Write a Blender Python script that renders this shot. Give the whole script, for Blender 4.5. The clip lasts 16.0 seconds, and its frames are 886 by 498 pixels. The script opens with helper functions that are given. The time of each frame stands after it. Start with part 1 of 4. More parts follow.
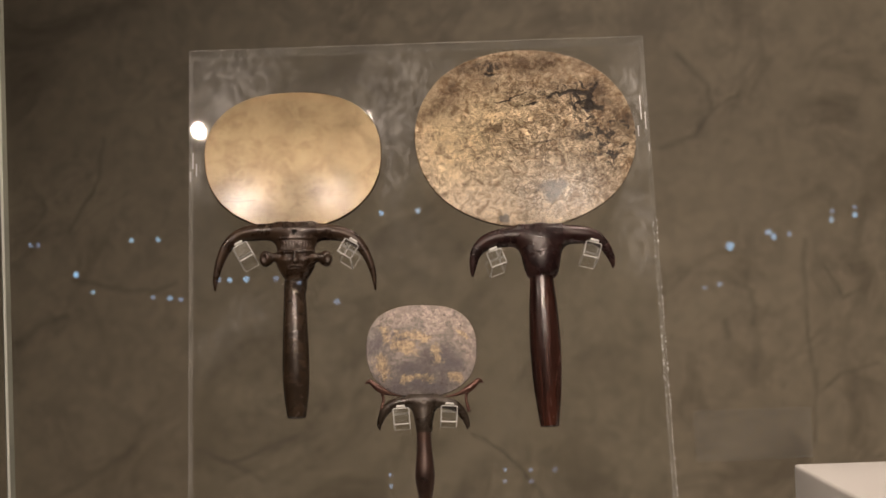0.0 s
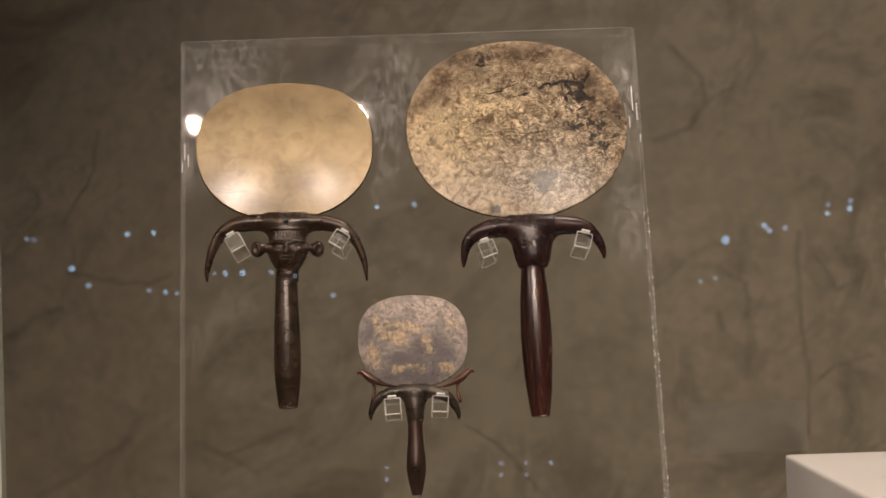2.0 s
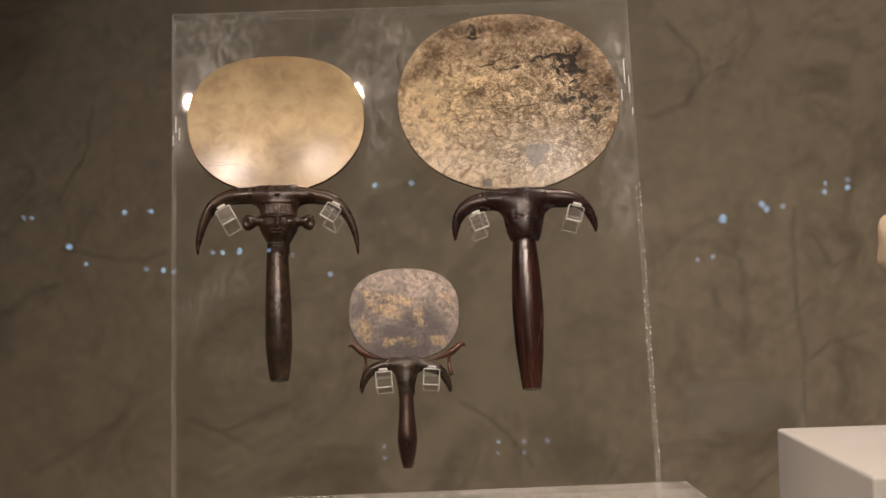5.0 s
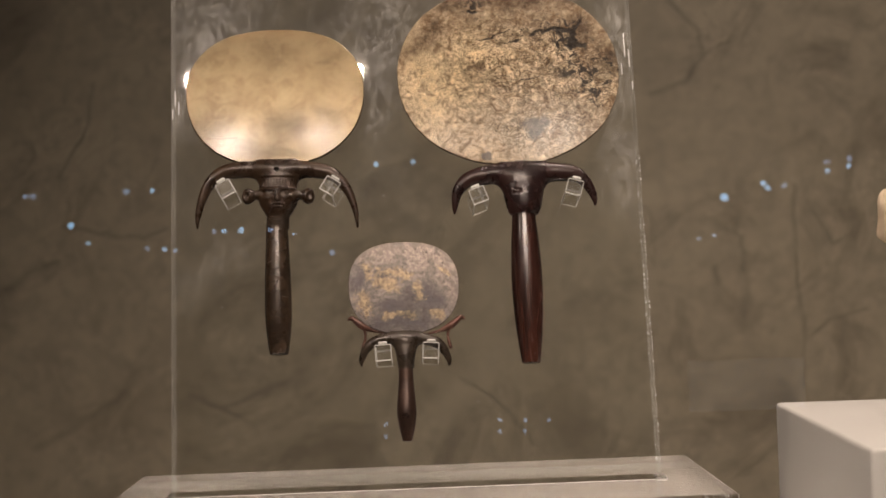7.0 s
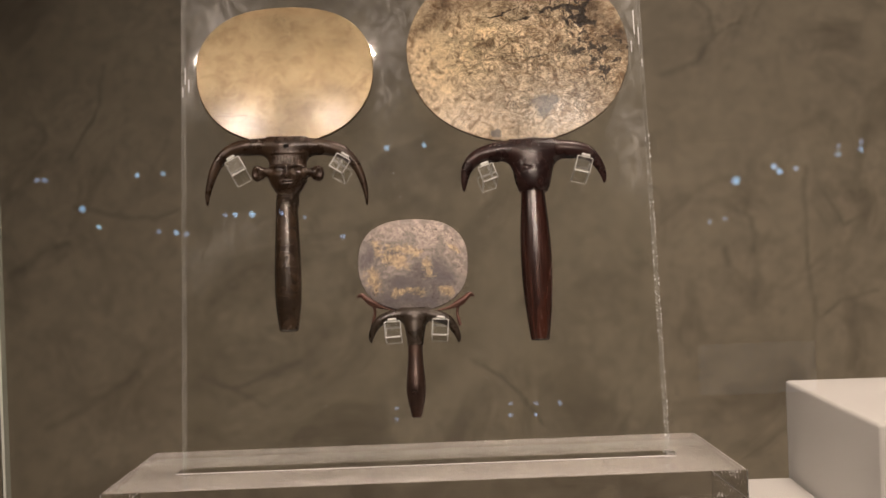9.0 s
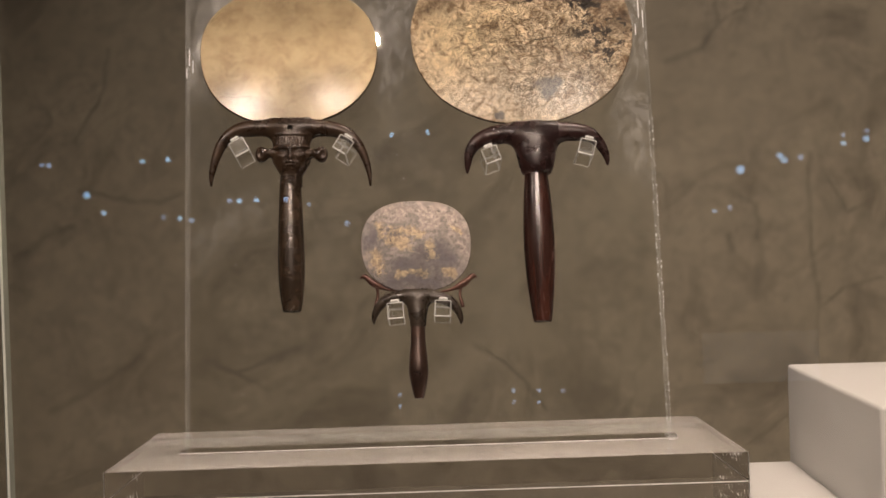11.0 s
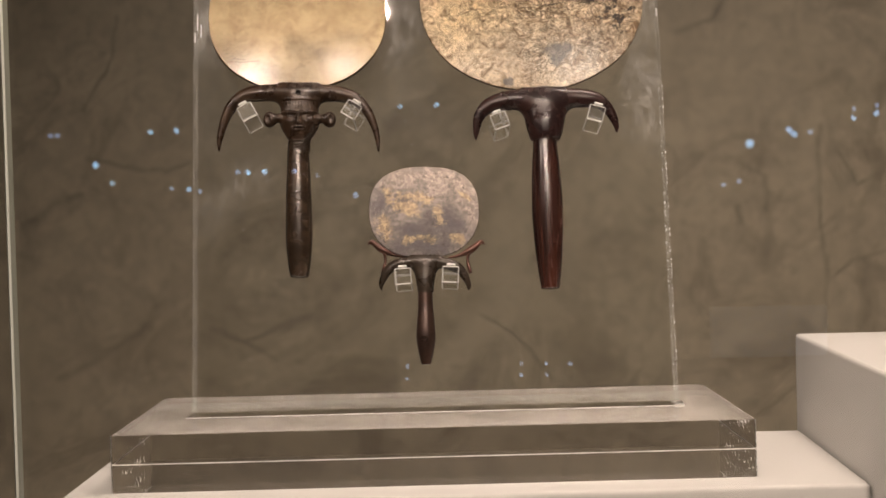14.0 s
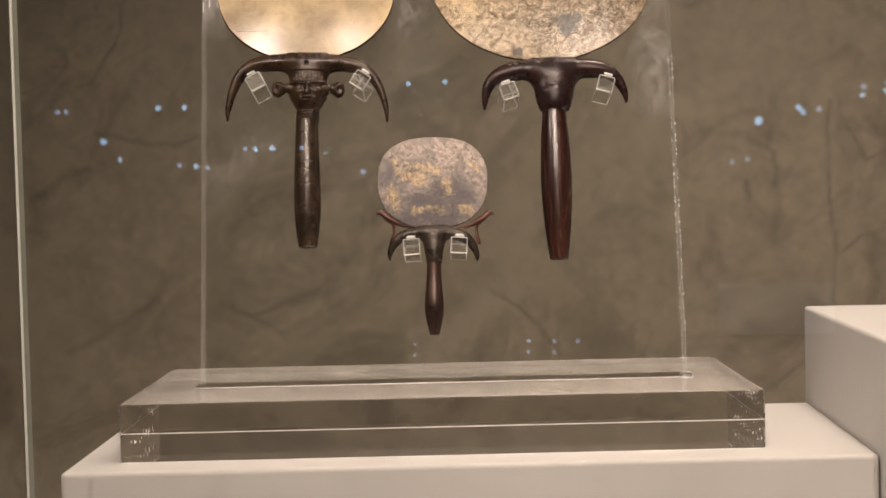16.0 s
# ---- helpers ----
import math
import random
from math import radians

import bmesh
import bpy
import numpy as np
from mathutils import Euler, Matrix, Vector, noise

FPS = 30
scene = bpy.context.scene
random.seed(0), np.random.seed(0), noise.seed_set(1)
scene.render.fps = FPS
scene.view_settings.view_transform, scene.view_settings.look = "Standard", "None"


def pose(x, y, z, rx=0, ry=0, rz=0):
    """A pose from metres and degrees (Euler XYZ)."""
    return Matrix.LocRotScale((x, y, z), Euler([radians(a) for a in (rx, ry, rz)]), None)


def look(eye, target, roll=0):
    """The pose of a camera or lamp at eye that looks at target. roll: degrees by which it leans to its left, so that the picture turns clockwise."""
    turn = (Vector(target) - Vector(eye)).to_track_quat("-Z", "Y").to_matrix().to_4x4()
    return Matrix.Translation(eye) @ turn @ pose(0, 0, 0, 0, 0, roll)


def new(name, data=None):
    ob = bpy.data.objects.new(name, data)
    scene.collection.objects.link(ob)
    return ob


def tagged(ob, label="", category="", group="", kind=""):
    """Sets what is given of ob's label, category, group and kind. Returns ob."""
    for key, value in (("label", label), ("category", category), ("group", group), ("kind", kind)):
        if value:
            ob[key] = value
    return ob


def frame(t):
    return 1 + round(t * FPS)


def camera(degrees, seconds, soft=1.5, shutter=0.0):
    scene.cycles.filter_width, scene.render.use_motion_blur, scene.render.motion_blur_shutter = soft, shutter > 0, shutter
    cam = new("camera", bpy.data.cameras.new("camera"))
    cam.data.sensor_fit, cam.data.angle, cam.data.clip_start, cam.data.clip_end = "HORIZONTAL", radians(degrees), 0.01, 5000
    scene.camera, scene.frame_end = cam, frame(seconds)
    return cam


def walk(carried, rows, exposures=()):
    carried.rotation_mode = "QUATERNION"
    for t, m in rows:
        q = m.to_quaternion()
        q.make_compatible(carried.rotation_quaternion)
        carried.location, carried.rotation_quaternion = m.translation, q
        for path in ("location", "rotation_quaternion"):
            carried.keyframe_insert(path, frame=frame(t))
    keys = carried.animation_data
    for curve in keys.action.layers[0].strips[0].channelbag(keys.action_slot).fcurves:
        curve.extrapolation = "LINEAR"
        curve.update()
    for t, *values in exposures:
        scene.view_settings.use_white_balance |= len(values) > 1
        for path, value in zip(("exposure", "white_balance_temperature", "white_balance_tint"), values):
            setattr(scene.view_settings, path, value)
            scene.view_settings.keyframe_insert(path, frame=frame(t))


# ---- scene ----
cam = camera(34.0, 16.0)
PATH = [
    (0, (-0.004, -0.983, 1.219), (0.032, 1.015, 1.298), -2.1),
    (0.5, (-0.003, -0.984, 1.218), (0.034, 1.015, 1.296), -2.1),
    (1, (-0.002, -0.984, 1.218), (0.036, 1.014, 1.295), -2.0),
    (1.5, (-0.002, -0.984, 1.217), (0.037, 1.014, 1.292), -2.1),
    (2, (0.0, -0.985, 1.216), (0.04, 1.014, 1.287), -2.1),
    (2.5, (0.001, -0.984, 1.215), (0.041, 1.015, 1.282), -2.1),
    (3, (0.002, -0.985, 1.213), (0.042, 1.014, 1.274), -2.1),
    (3.5, (0.002, -0.984, 1.212), (0.043, 1.015, 1.27), -2.1),
    (4, (0.003, -0.983, 1.212), (0.044, 1.016, 1.265), -2.1),
    (6.5, (0.007, -0.984, 1.207), (0.045, 1.015, 1.231), -2.1),
    (7, (0.007, -0.984, 1.206), (0.044, 1.015, 1.222), -2.1),
    (7.5, (0.007, -0.985, 1.205), (0.042, 1.015, 1.218), -2.1),
    (8, (0.008, -0.986, 1.203), (0.035, 1.014, 1.205), -2.1),
    (8.5, (0.008, -0.985, 1.202), (0.031, 1.015, 1.2), -2.1),
    (9, (0.008, -0.986, 1.2), (0.029, 1.014, 1.196), -2.1),
    (11.5, (0.009, -0.988, 1.194), (0.022, 1.012, 1.168), -1.7),
    (12, (0.009, -0.988, 1.193), (0.021, 1.011, 1.16), -1.6),
    (12.5, (0.009, -0.987, 1.192), (0.019, 1.012, 1.154), -1.6),
    (13, (0.009, -0.987, 1.191), (0.016, 1.013, 1.148), -1.5),
    (13.5, (0.009, -0.988, 1.19), (0.014, 1.012, 1.14), -1.5),
    (14, (0.009, -0.986, 1.189), (0.011, 1.013, 1.134), -1.5),
    (14.5, (0.009, -0.986, 1.187), (0.008, 1.013, 1.124), -1.4),
    (15, (0.008, -0.986, 1.186), (0.006, 1.013, 1.118), -1.4),
    (15.5, (0.008, -0.985, 1.185), (0.003, 1.013, 1.11), -1.4),
    (16, (0.008, -0.985, 1.183), (-0.001, 1.013, 1.099), -1.4),
]
walk(cam, [(t, look(eye, target, roll)) for t, eye, target, roll in PATH],
     [(0.0, 0.0), (4.0, 0.0), (9.0, 0.10), (12.5, 0.22), (16.0, 0.35)])

# ---- world and lights ----
world = bpy.data.worlds.new("gallery_air")
scene.world = world
world.use_nodes = True
world.node_tree.nodes["Background"].inputs["Color"].default_value = (0.95, 0.85, 0.72, 1)
world.node_tree.nodes["Background"].inputs["Strength"].default_value = 0.01

WARM = (1.0, 0.80, 0.675)


def spot(name, place, target, watts, degrees, blend=0.6, radius=0.016):
    data = bpy.data.lights.new(name, "SPOT")
    data.energy, data.color, data.spot_size, data.spot_blend, data.shadow_soft_size = watts, WARM, radians(degrees), blend, radius
    ob = new(name, data)
    ob.matrix_world = look(place, target)
    return ob


SPOTS = [((-0.66, -2.73, 3.02), 88), ((-0.15, -2.70, 3.02), 52), ((0.53, -2.70, 3.02), 118)]
# added fill from the left, no known lamp: brightens the raised block's side
SIDE_FILL = (-1.90, -1.60, 3.02)
LID_SPOTS = [(-0.10, 0.06, 2.385, 4), (0.40, 0.06, 2.385, 19)]
for place, watts in SPOTS:
    spot("gallery_spot", place, (0.26 + 0.34 * (place[0] > 0.5), 0.30, 1.12), watts, 44, 1.0)


# the added side fill, aimed at the raised block and the wall behind
spot("gallery_spot", SIDE_FILL, (0.50, 0.12, 1.06), 78, 30, 1.0, 0.015)


def glow(name, place, size_x, size_y, watts, turn):
    data = bpy.data.lights.new(name, "AREA")
    data.shape, data.size, data.size_y, data.energy, data.color = "RECTANGLE", size_x, size_y, watts, WARM
    ob = new(name, data)
    ob.matrix_world = Matrix.Translation(place) @ pose(0, 0, 0, *turn)
    return ob


for x, y, z, watts in LID_SPOTS:
    spot("lid_spot", (x, y, z), (x + 0.02, 0.10, 1.0), watts, 104, 0.4, 0.02)

# added area fills: one under the case's lid for the marble, one under the gallery ceiling
glow("lid_fill", (0.68, 0.45, 2.37), 1.1, 0.12, 6.0, (0, 0, 0))
glow("ceiling_fill", (0.0, -1.0, 3.16), 2.4, 0.5, 12, (0, 0, 0))

# ---- materials ----


MM = 0.001


class Mat:
    """A small builder for procedural materials in object space."""

    def __init__(self, name, coords="Object"):
        self.m = bpy.data.materials.new(name)
        self.m.use_nodes = True
        self.t = self.m.node_tree
        self.b = self.t.nodes["Principled BSDF"]
        self.c = self.t.nodes.new("ShaderNodeTexCoord").outputs[coords]

    def node(self, kind, **values):
        n = self.t.nodes.new(kind)
        for k, v in values.items():
            key = k.replace("_", " ")
            if key in n.inputs:
                self.put(n.inputs[key], v)
        return n

    def put(self, socket, v):
        if isinstance(v, bpy.types.NodeSocket):
            self.t.links.new(v, socket)
        else:
            socket.default_value = v

    def set(self, **values):
        for k, v in values.items():
            self.put(self.b.inputs[k.replace("_", " ")], v)
        return self

    def noise(self, scale, detail=4.0, rough=0.55, distortion=0.0, vector=None, stretch=None):
        v = vector or self.c
        if stretch:
            mp = self.node("ShaderNodeMapping", Vector=v, Scale=stretch)
            v = mp.outputs[0]
        return self.node("ShaderNodeTexNoise", Vector=v, Scale=scale, Detail=detail, Roughness=rough, Distortion=distortion).outputs["Fac"]

    def ramp(self, fac, *stops):
        n = self.node("ShaderNodeValToRGB", Fac=fac)
        e = n.color_ramp.elements
        while len(e) < len(stops):
            e.new(0.5)
        for el, (p, c) in zip(e, stops):
            el.position = p
            el.color = (*c, 1) if isinstance(c, tuple) else (c, c, c, 1)
        return n.outputs["Color"]

    def mix(self, fac, a, b, blend="MIX"):
        n = self.t.nodes.new("ShaderNodeMix")
        n.data_type, n.blend_type = "RGBA", blend
        self.put(n.inputs[0], fac)
        for s, v in ((n.inputs[6], a), (n.inputs[7], b)):
            self.put(s, (*v, 1) if isinstance(v, tuple) and len(v) == 3 else v)
        return n.outputs[2]

    def math(self, op, a, b=0.0):
        n = self.t.nodes.new("ShaderNodeMath")
        n.operation = op
        self.put(n.inputs[0], a)
        self.put(n.inputs[1], b)
        return n.outputs[0]

    def warped(self, scale, amount, detail=5.0):
        """The coordinates, shaken by a noise."""
        warp = self.node("ShaderNodeTexNoise", Vector=self.c, Scale=scale, Detail=detail, Roughness=0.6).outputs["Color"]
        off = self.node("ShaderNodeVectorMath", Vector=warp)
        off.operation = "SUBTRACT"
        off.inputs[1].default_value = (0.5, 0.5, 0.5)
        small = self.node("ShaderNodeVectorMath")
        small.operation = "SCALE"
        self.put(small.inputs[0], off.outputs[0])
        small.inputs["Scale"].default_value = amount
        add = self.t.nodes.new("ShaderNodeVectorMath")
        self.put(add.inputs[0], self.c)
        self.put(add.inputs[1], small.outputs[0])
        return add.outputs[0]

    def strokes(self, p, rows, unit=1.0):
        """1 on lines x0, z0, x1, z1 and 0 past their half width; one place alone makes a round patch."""
        sep = self.node("ShaderNodeSeparateXYZ", Vector=p)
        px, pz = sep.outputs["X"], sep.outputs["Z"]
        total = None
        for row in rows:
            x0, z0, x1, z1, half = [c * unit for c in row]
            dx, dz = x1 - x0, z1 - z0
            n2 = dx * dx + dz * dz
            ox, oz = self.math("SUBTRACT", px, x0), self.math("SUBTRACT", pz, z0)
            if n2 > 0:
                t = self.math("DIVIDE", self.math("ADD", self.math("MULTIPLY", ox, dx), self.math("MULTIPLY", oz, dz)), n2)
                t = self.node("ShaderNodeClamp", Value=t).outputs[0]
                ox, oz = self.math("SUBTRACT", ox, self.math("MULTIPLY", t, dx)), self.math("SUBTRACT", oz, self.math("MULTIPLY", t, dz))
            d = self.math("SQRT", self.math("ADD", self.math("MULTIPLY", ox, ox), self.math("MULTIPLY", oz, oz)))
            line = self.node("ShaderNodeClamp", Value=self.math("SUBTRACT", 1.0, self.math("DIVIDE", d, half))).outputs[0]
            total = line if total is None else self.math("MAXIMUM", total, line)
        return total

    def bump(self, height, strength=0.3, distance=0.001):
        n = self.node("ShaderNodeBump", Height=height, Strength=strength, Distance=distance)
        self.put(self.b.inputs["Normal"], n.outputs[0])
        return self


def polished_bronze():
    m = Mat("polished_bronze")
    fine = m.noise(260, 6, 0.7)
    col = m.mix(m.ramp(m.noise(22, 5, 0.6), (0.35, 0.0), (0.7, 1.0)), (0.152, 0.113, 0.060), (0.210, 0.162, 0.094))
    col = m.mix(m.ramp(m.noise(75, 7, 0.7, 0.4), (0.46, 0.0), (0.66, 0.85)), col, (0.112, 0.079, 0.040))
    # tarnish in a few places: small dark flecks, one long scratch, a brown upper edge
    p = m.warped(90, 0.010)
    spots = m.strokes(m.warped(40, 0.02), [(-2, 240, 4, 230, 22), (60, 205, 62, 200, 8), (34, 182, 46, 180, 7), (4, 175, 12, 172, 15), (-54, 175, -50, 170, 8), (-30, 155, 10, 152, 10), (38, 221, 48, 222, 6)], MM)
    specks = m.math("MULTIPLY", m.ramp(m.noise(400, 8, 0.80, 0.2), (0.52, 0.0), (0.60, 1.0)), m.ramp(spots, (0.0, 0.0), (0.9, 0.75)))
    loose = m.math("MULTIPLY", m.ramp(m.noise(420, 7, 0.78, 0.3), (0.58, 0.0), (0.65, 0.6)), m.ramp(m.noise(24, 3), (0.45, 0.0), (0.6, 1.0)))
    fleck = m.math("MAXIMUM", specks, loose)
    col = m.mix(m.math("MULTIPLY", fleck, 0.55), col, (0.060, 0.036, 0.019))
    line = m.strokes(m.warped(60, 0.003), [(-51, 164, -28, 164, 0.7), (-47, 166.5, -38, 166, 0.5), (30, 222, 40, 223, 0.3)], MM)
    col = m.mix(m.math("MULTIPLY", line, 0.85), col, (0.09, 0.05, 0.028))
    col = m.mix(m.math("MULTIPLY", m.strokes(p, [(-30, 254, 40, 254, 14)], MM), 0.5), col, (0.22, 0.14, 0.07))
    rub = m.math("ABSOLUTE", m.math("SUBTRACT", m.noise(120, 4, 0.6, 2.2), 0.5))
    rub = m.math("MULTIPLY", m.ramp(rub, (0.0, 1.0), (0.02, 0.0)), m.strokes(m.c, [(-50, 172, -40, 165, 20), (-10, 155, 35, 165, 22)], MM))
    col = m.mix(m.math("MULTIPLY", rub, 0.6), col, (0.25, 0.17, 0.09))
    m.set(Base_Color=col, Metallic=0.72, Roughness=m.ramp(fine, (0.3, 0.28), (0.7, 0.36)), Coat_Weight=0.35, Coat_Roughness=0.16)
    h = m.math("ADD", m.math("MULTIPLY", m.noise(120, 5, 0.65, 0.6), 0.6), m.math("MULTIPLY", fine, 0.4))
    h = m.math("SUBTRACT", h, m.math("MULTIPLY", m.math("MAXIMUM", fleck, m.math("MAXIMUM", line, rub)), 0.5))
    return m.bump(h, 0.42, 0.0010).m


def crackled_bronze():
    m = Mat("crackled_bronze")
    p = m.warped(75, 0.014)
    far = m.warped(26, 0.030)
    crust = m.noise(120, 8, 0.70, 0.9)
    fold = m.noise(150, 5, 0.60, 2.4, stretch=(0.75, 1, 1.1))
    fine = m.noise(520, 6, 0.75)
    col = m.mix(m.ramp(crust, (0.38, 0.0), (0.62, 1.0)), (0.29, 0.185, 0.098), (1.0, 0.82, 0.57))
    # gold on one side, brown above, a greyish lighter foot
    gold = m.strokes(far, [(-62, 210, -30, 235, 40), (-72, 235, -60, 190, 30), (-34, 222, -34, 222, 26)], MM)
    col = m.mix(m.math("MULTIPLY", gold, m.ramp(crust, (0.40, 0.15), (0.54, 1.0))), col, (0.98, 0.77, 0.47))
    brown = m.strokes(far, [(-50, 275, 40, 280, 34), (50, 262, 70, 235, 26), (-75, 245, -60, 262, 18)], MM)
    col = m.mix(m.math("MULTIPLY", brown, m.ramp(m.noise(60, 6, 0.68), (0.34, 0.35), (0.58, 1.0))), col, (0.095, 0.056, 0.028))
    foot = m.strokes(far, [(-40, 172, 40, 168, 38)], MM)
    col = m.mix(m.math("MULTIPLY", foot, m.ramp(crust, (0.42, 0.2), (0.6, 0.85))), col, (0.86, 0.75, 0.60))
    # wrinkled folds: dark valleys, strongest in the middle and towards one side
    where = m.strokes(far, [(-20, 225, 45, 215, 48), (20, 245, 50, 225, 30), (-25, 252, 0, 257, 18), (0, 175, 40, 180, 26)], MM)
    where = m.math("ADD", m.math("MULTIPLY", where, 0.85), 0.30)
    valley = m.math("ABSOLUTE", m.math("SUBTRACT", fold, 0.5))
    valley = m.ramp(valley, (0.0, 1.0), (0.065, 0.0))
    col = m.mix(m.math("MULTIPLY", valley, m.math("MINIMUM", where, 0.9)), col, (0.090, 0.055, 0.032))
    scab = m.math("MULTIPLY", m.ramp(m.noise(115, 8, 0.74, 0.6), (0.52, 0.0), (0.58, 1.0)), m.strokes(far, [(52, 225, 62, 205, 26), (47, 243, 44, 243, 20), (-31, 274, -29, 276, 13), (12, 254, 46, 256, 13), (70, 232, 72, 226, 9)], MM))
    col = m.mix(m.math("MINIMUM", m.math("MULTIPLY", scab, 1.7), 0.93), col, (0.034, 0.026, 0.021))
    crack = m.strokes(p, [(12, 252, 30, 258, 2.4), (30, 258, 45, 255, 2.8), (45, 255, 51, 263, 2.0), (30, 258, 38, 250, 1.5), (38, 250, 34, 242, 1.3), (45, 255, 49, 243, 2.4), (-28, 250, -2, 257, 0.7), (-8, 246, 6, 248, 0.7), (-14, 214, 22, 216, 0.4), (42, 243, 54, 243, 3.2), (-34, 276, -27, 273, 2.2)], MM)
    col = m.mix(m.ramp(crack, (0.05, 0.0), (0.6, 0.92)), col, (0.028, 0.021, 0.017))
    grey = m.ramp(m.strokes(p, [(11, 179, 13, 177, 11), (19, 181, 19, 181, 7), (-26, 157, -22, 157, 3)], MM), (0.1, 0.0), (0.5, 0.8))
    col = m.mix(grey, col, (0.17, 0.165, 0.165))
    m.set(Base_Color=col, Metallic=0.58, Roughness=m.ramp(crust, (0.3, 0.46), (0.7, 0.28)), Coat_Weight=0.2, Coat_Roughness=0.2)
    h = m.math("ADD", m.math("MULTIPLY", crust, 0.9), m.math("MULTIPLY", fine, 0.22))
    h = m.math("SUBTRACT", h, m.math("MULTIPLY", m.math("MULTIPLY", valley, where), 0.45))
    h = m.math("SUBTRACT", h, m.math("MULTIPLY", crack, 0.6))
    return m.bump(h, 1.0, 0.0028).m


def mottled_bronze():
    m = Mat("mottled_bronze")
    patch = m.noise(70, 9, 0.76)
    fine = m.noise(480, 6, 0.75)
    far = m.warped(60, 0.014)
    col = m.mix(m.ramp(patch, (0.40, 0.0), (0.60, 1.0)), (0.105, 0.092, 0.090), (0.29, 0.25, 0.232))
    pink = m.strokes(far, [(10, 138, 32, 130, 24), (-22, 138, -10, 140, 16), (32, 112, 34, 105, 14)], MM)
    col = m.mix(m.math("MULTIPLY", pink, m.ramp(m.noise(130, 8, 0.74), (0.40, 0.3), (0.58, 1.0))), col, (0.44, 0.365, 0.31))
    violet = m.strokes(far, [(14, 104, 27, 102, 14), (-10, 99, -4, 98, 11), (-20, 88, 15, 84, 9), (-33, 118, -30, 122, 9)], MM)
    col = m.mix(m.math("MULTIPLY", violet, 0.95), col, (0.105, 0.098, 0.108))
    # worn golden patches with ragged edges
    gold = m.strokes(far, [(-27, 127, -24, 120, 10), (-30, 106, -27, 97, 13), (-20, 116, -8, 114, 12), (-14, 124, 2, 122, 8), (9, 112, 11, 105, 9), (-2, 93, 6, 91, 7), (23, 93, 27, 92, 8), (-14, 91, -8, 91, 7), (26, 126, 32, 122, 6)], MM)
    ragged = m.math("ADD", m.math("MULTIPLY", gold, 0.34), m.noise(210, 9, 0.82))
    gold = m.ramp(ragged, (0.68, 0.0), (0.80, 0.85))
    col = m.mix(gold, col, (0.50, 0.375, 0.225))
    grain = m.ramp(m.noise(330, 8, 0.80), (0.44, 0.6), (0.56, 0.0))
    col = m.mix(grain, col, (0.090, 0.078, 0.074))
    pits = m.ramp(m.noise(230, 7, 0.75), (0.57, 0.0), (0.64, 0.85))
    col = m.mix(pits, col, (0.075, 0.062, 0.058))
    knob = m.strokes(m.warped(200, 0.002), [(2.5, 91, 4.5, 91, 3.5)], MM)
    col = m.mix(m.math("MULTIPLY", knob, 0.7), col, (0.06, 0.05, 0.045))
    m.set(Base_Color=col, Metallic=0.4, Roughness=m.ramp(patch, (0.35, 0.46), (0.65, 0.34)))
    return m.bump(m.math("ADD", patch, m.math("MULTIPLY", fine, 0.5)), 0.5, 0.0010).m


def dark_metal(name, base, warm, rough, metal, gloss=0.85):
    m = Mat(name)
    big = m.noise(70, 5, 0.6)
    fine = m.noise(420, 6, 0.7)
    col = m.mix(m.ramp(big, (0.38, 0.0), (0.68, 1.0)), base, warm)
    col = m.mix(m.ramp(fine, (0.58, 0.0), (0.78, 0.5)), col, tuple(min(1, c * 2.1) for c in warm))
    worn = m.ramp(m.noise(210, 7, 0.72, 0.4), (0.56, 0.0), (0.70, 0.6))
    col = m.mix(worn, col, tuple(c * 0.45 for c in base))
    m.set(Base_Color=col, Metallic=metal, Roughness=m.ramp(big, (0.3, rough), (0.7, rough + 0.12)), Specular_IOR_Level=gloss)
    return m.bump(m.math("ADD", big, m.math("MULTIPLY", fine, 0.6)), 0.22, 0.0006).m


def dark_wood():
    m = Mat("dark_polished_wood")
    grain = m.noise(120, 7, 0.65, 0.6, stretch=(1.0, 1.0, 0.10))
    col = m.mix(m.ramp(grain, (0.38, 0.0), (0.66, 1.0)), (0.014, 0.006, 0.005), (0.050, 0.016, 0.010))
    lighter = m.ramp(m.noise(28, 3, 0.5, stretch=(1, 1, 0.4)), (0.5, 0.0), (0.72, 0.6))
    col = m.mix(lighter, col, (0.085, 0.024, 0.013))
    m.set(Base_Color=col, Roughness=m.ramp(grain, (0.3, 0.18), (0.7, 0.30)), Specular_IOR_Level=0.7)
    return m.bump(grain, 0.18, 0.0005).m


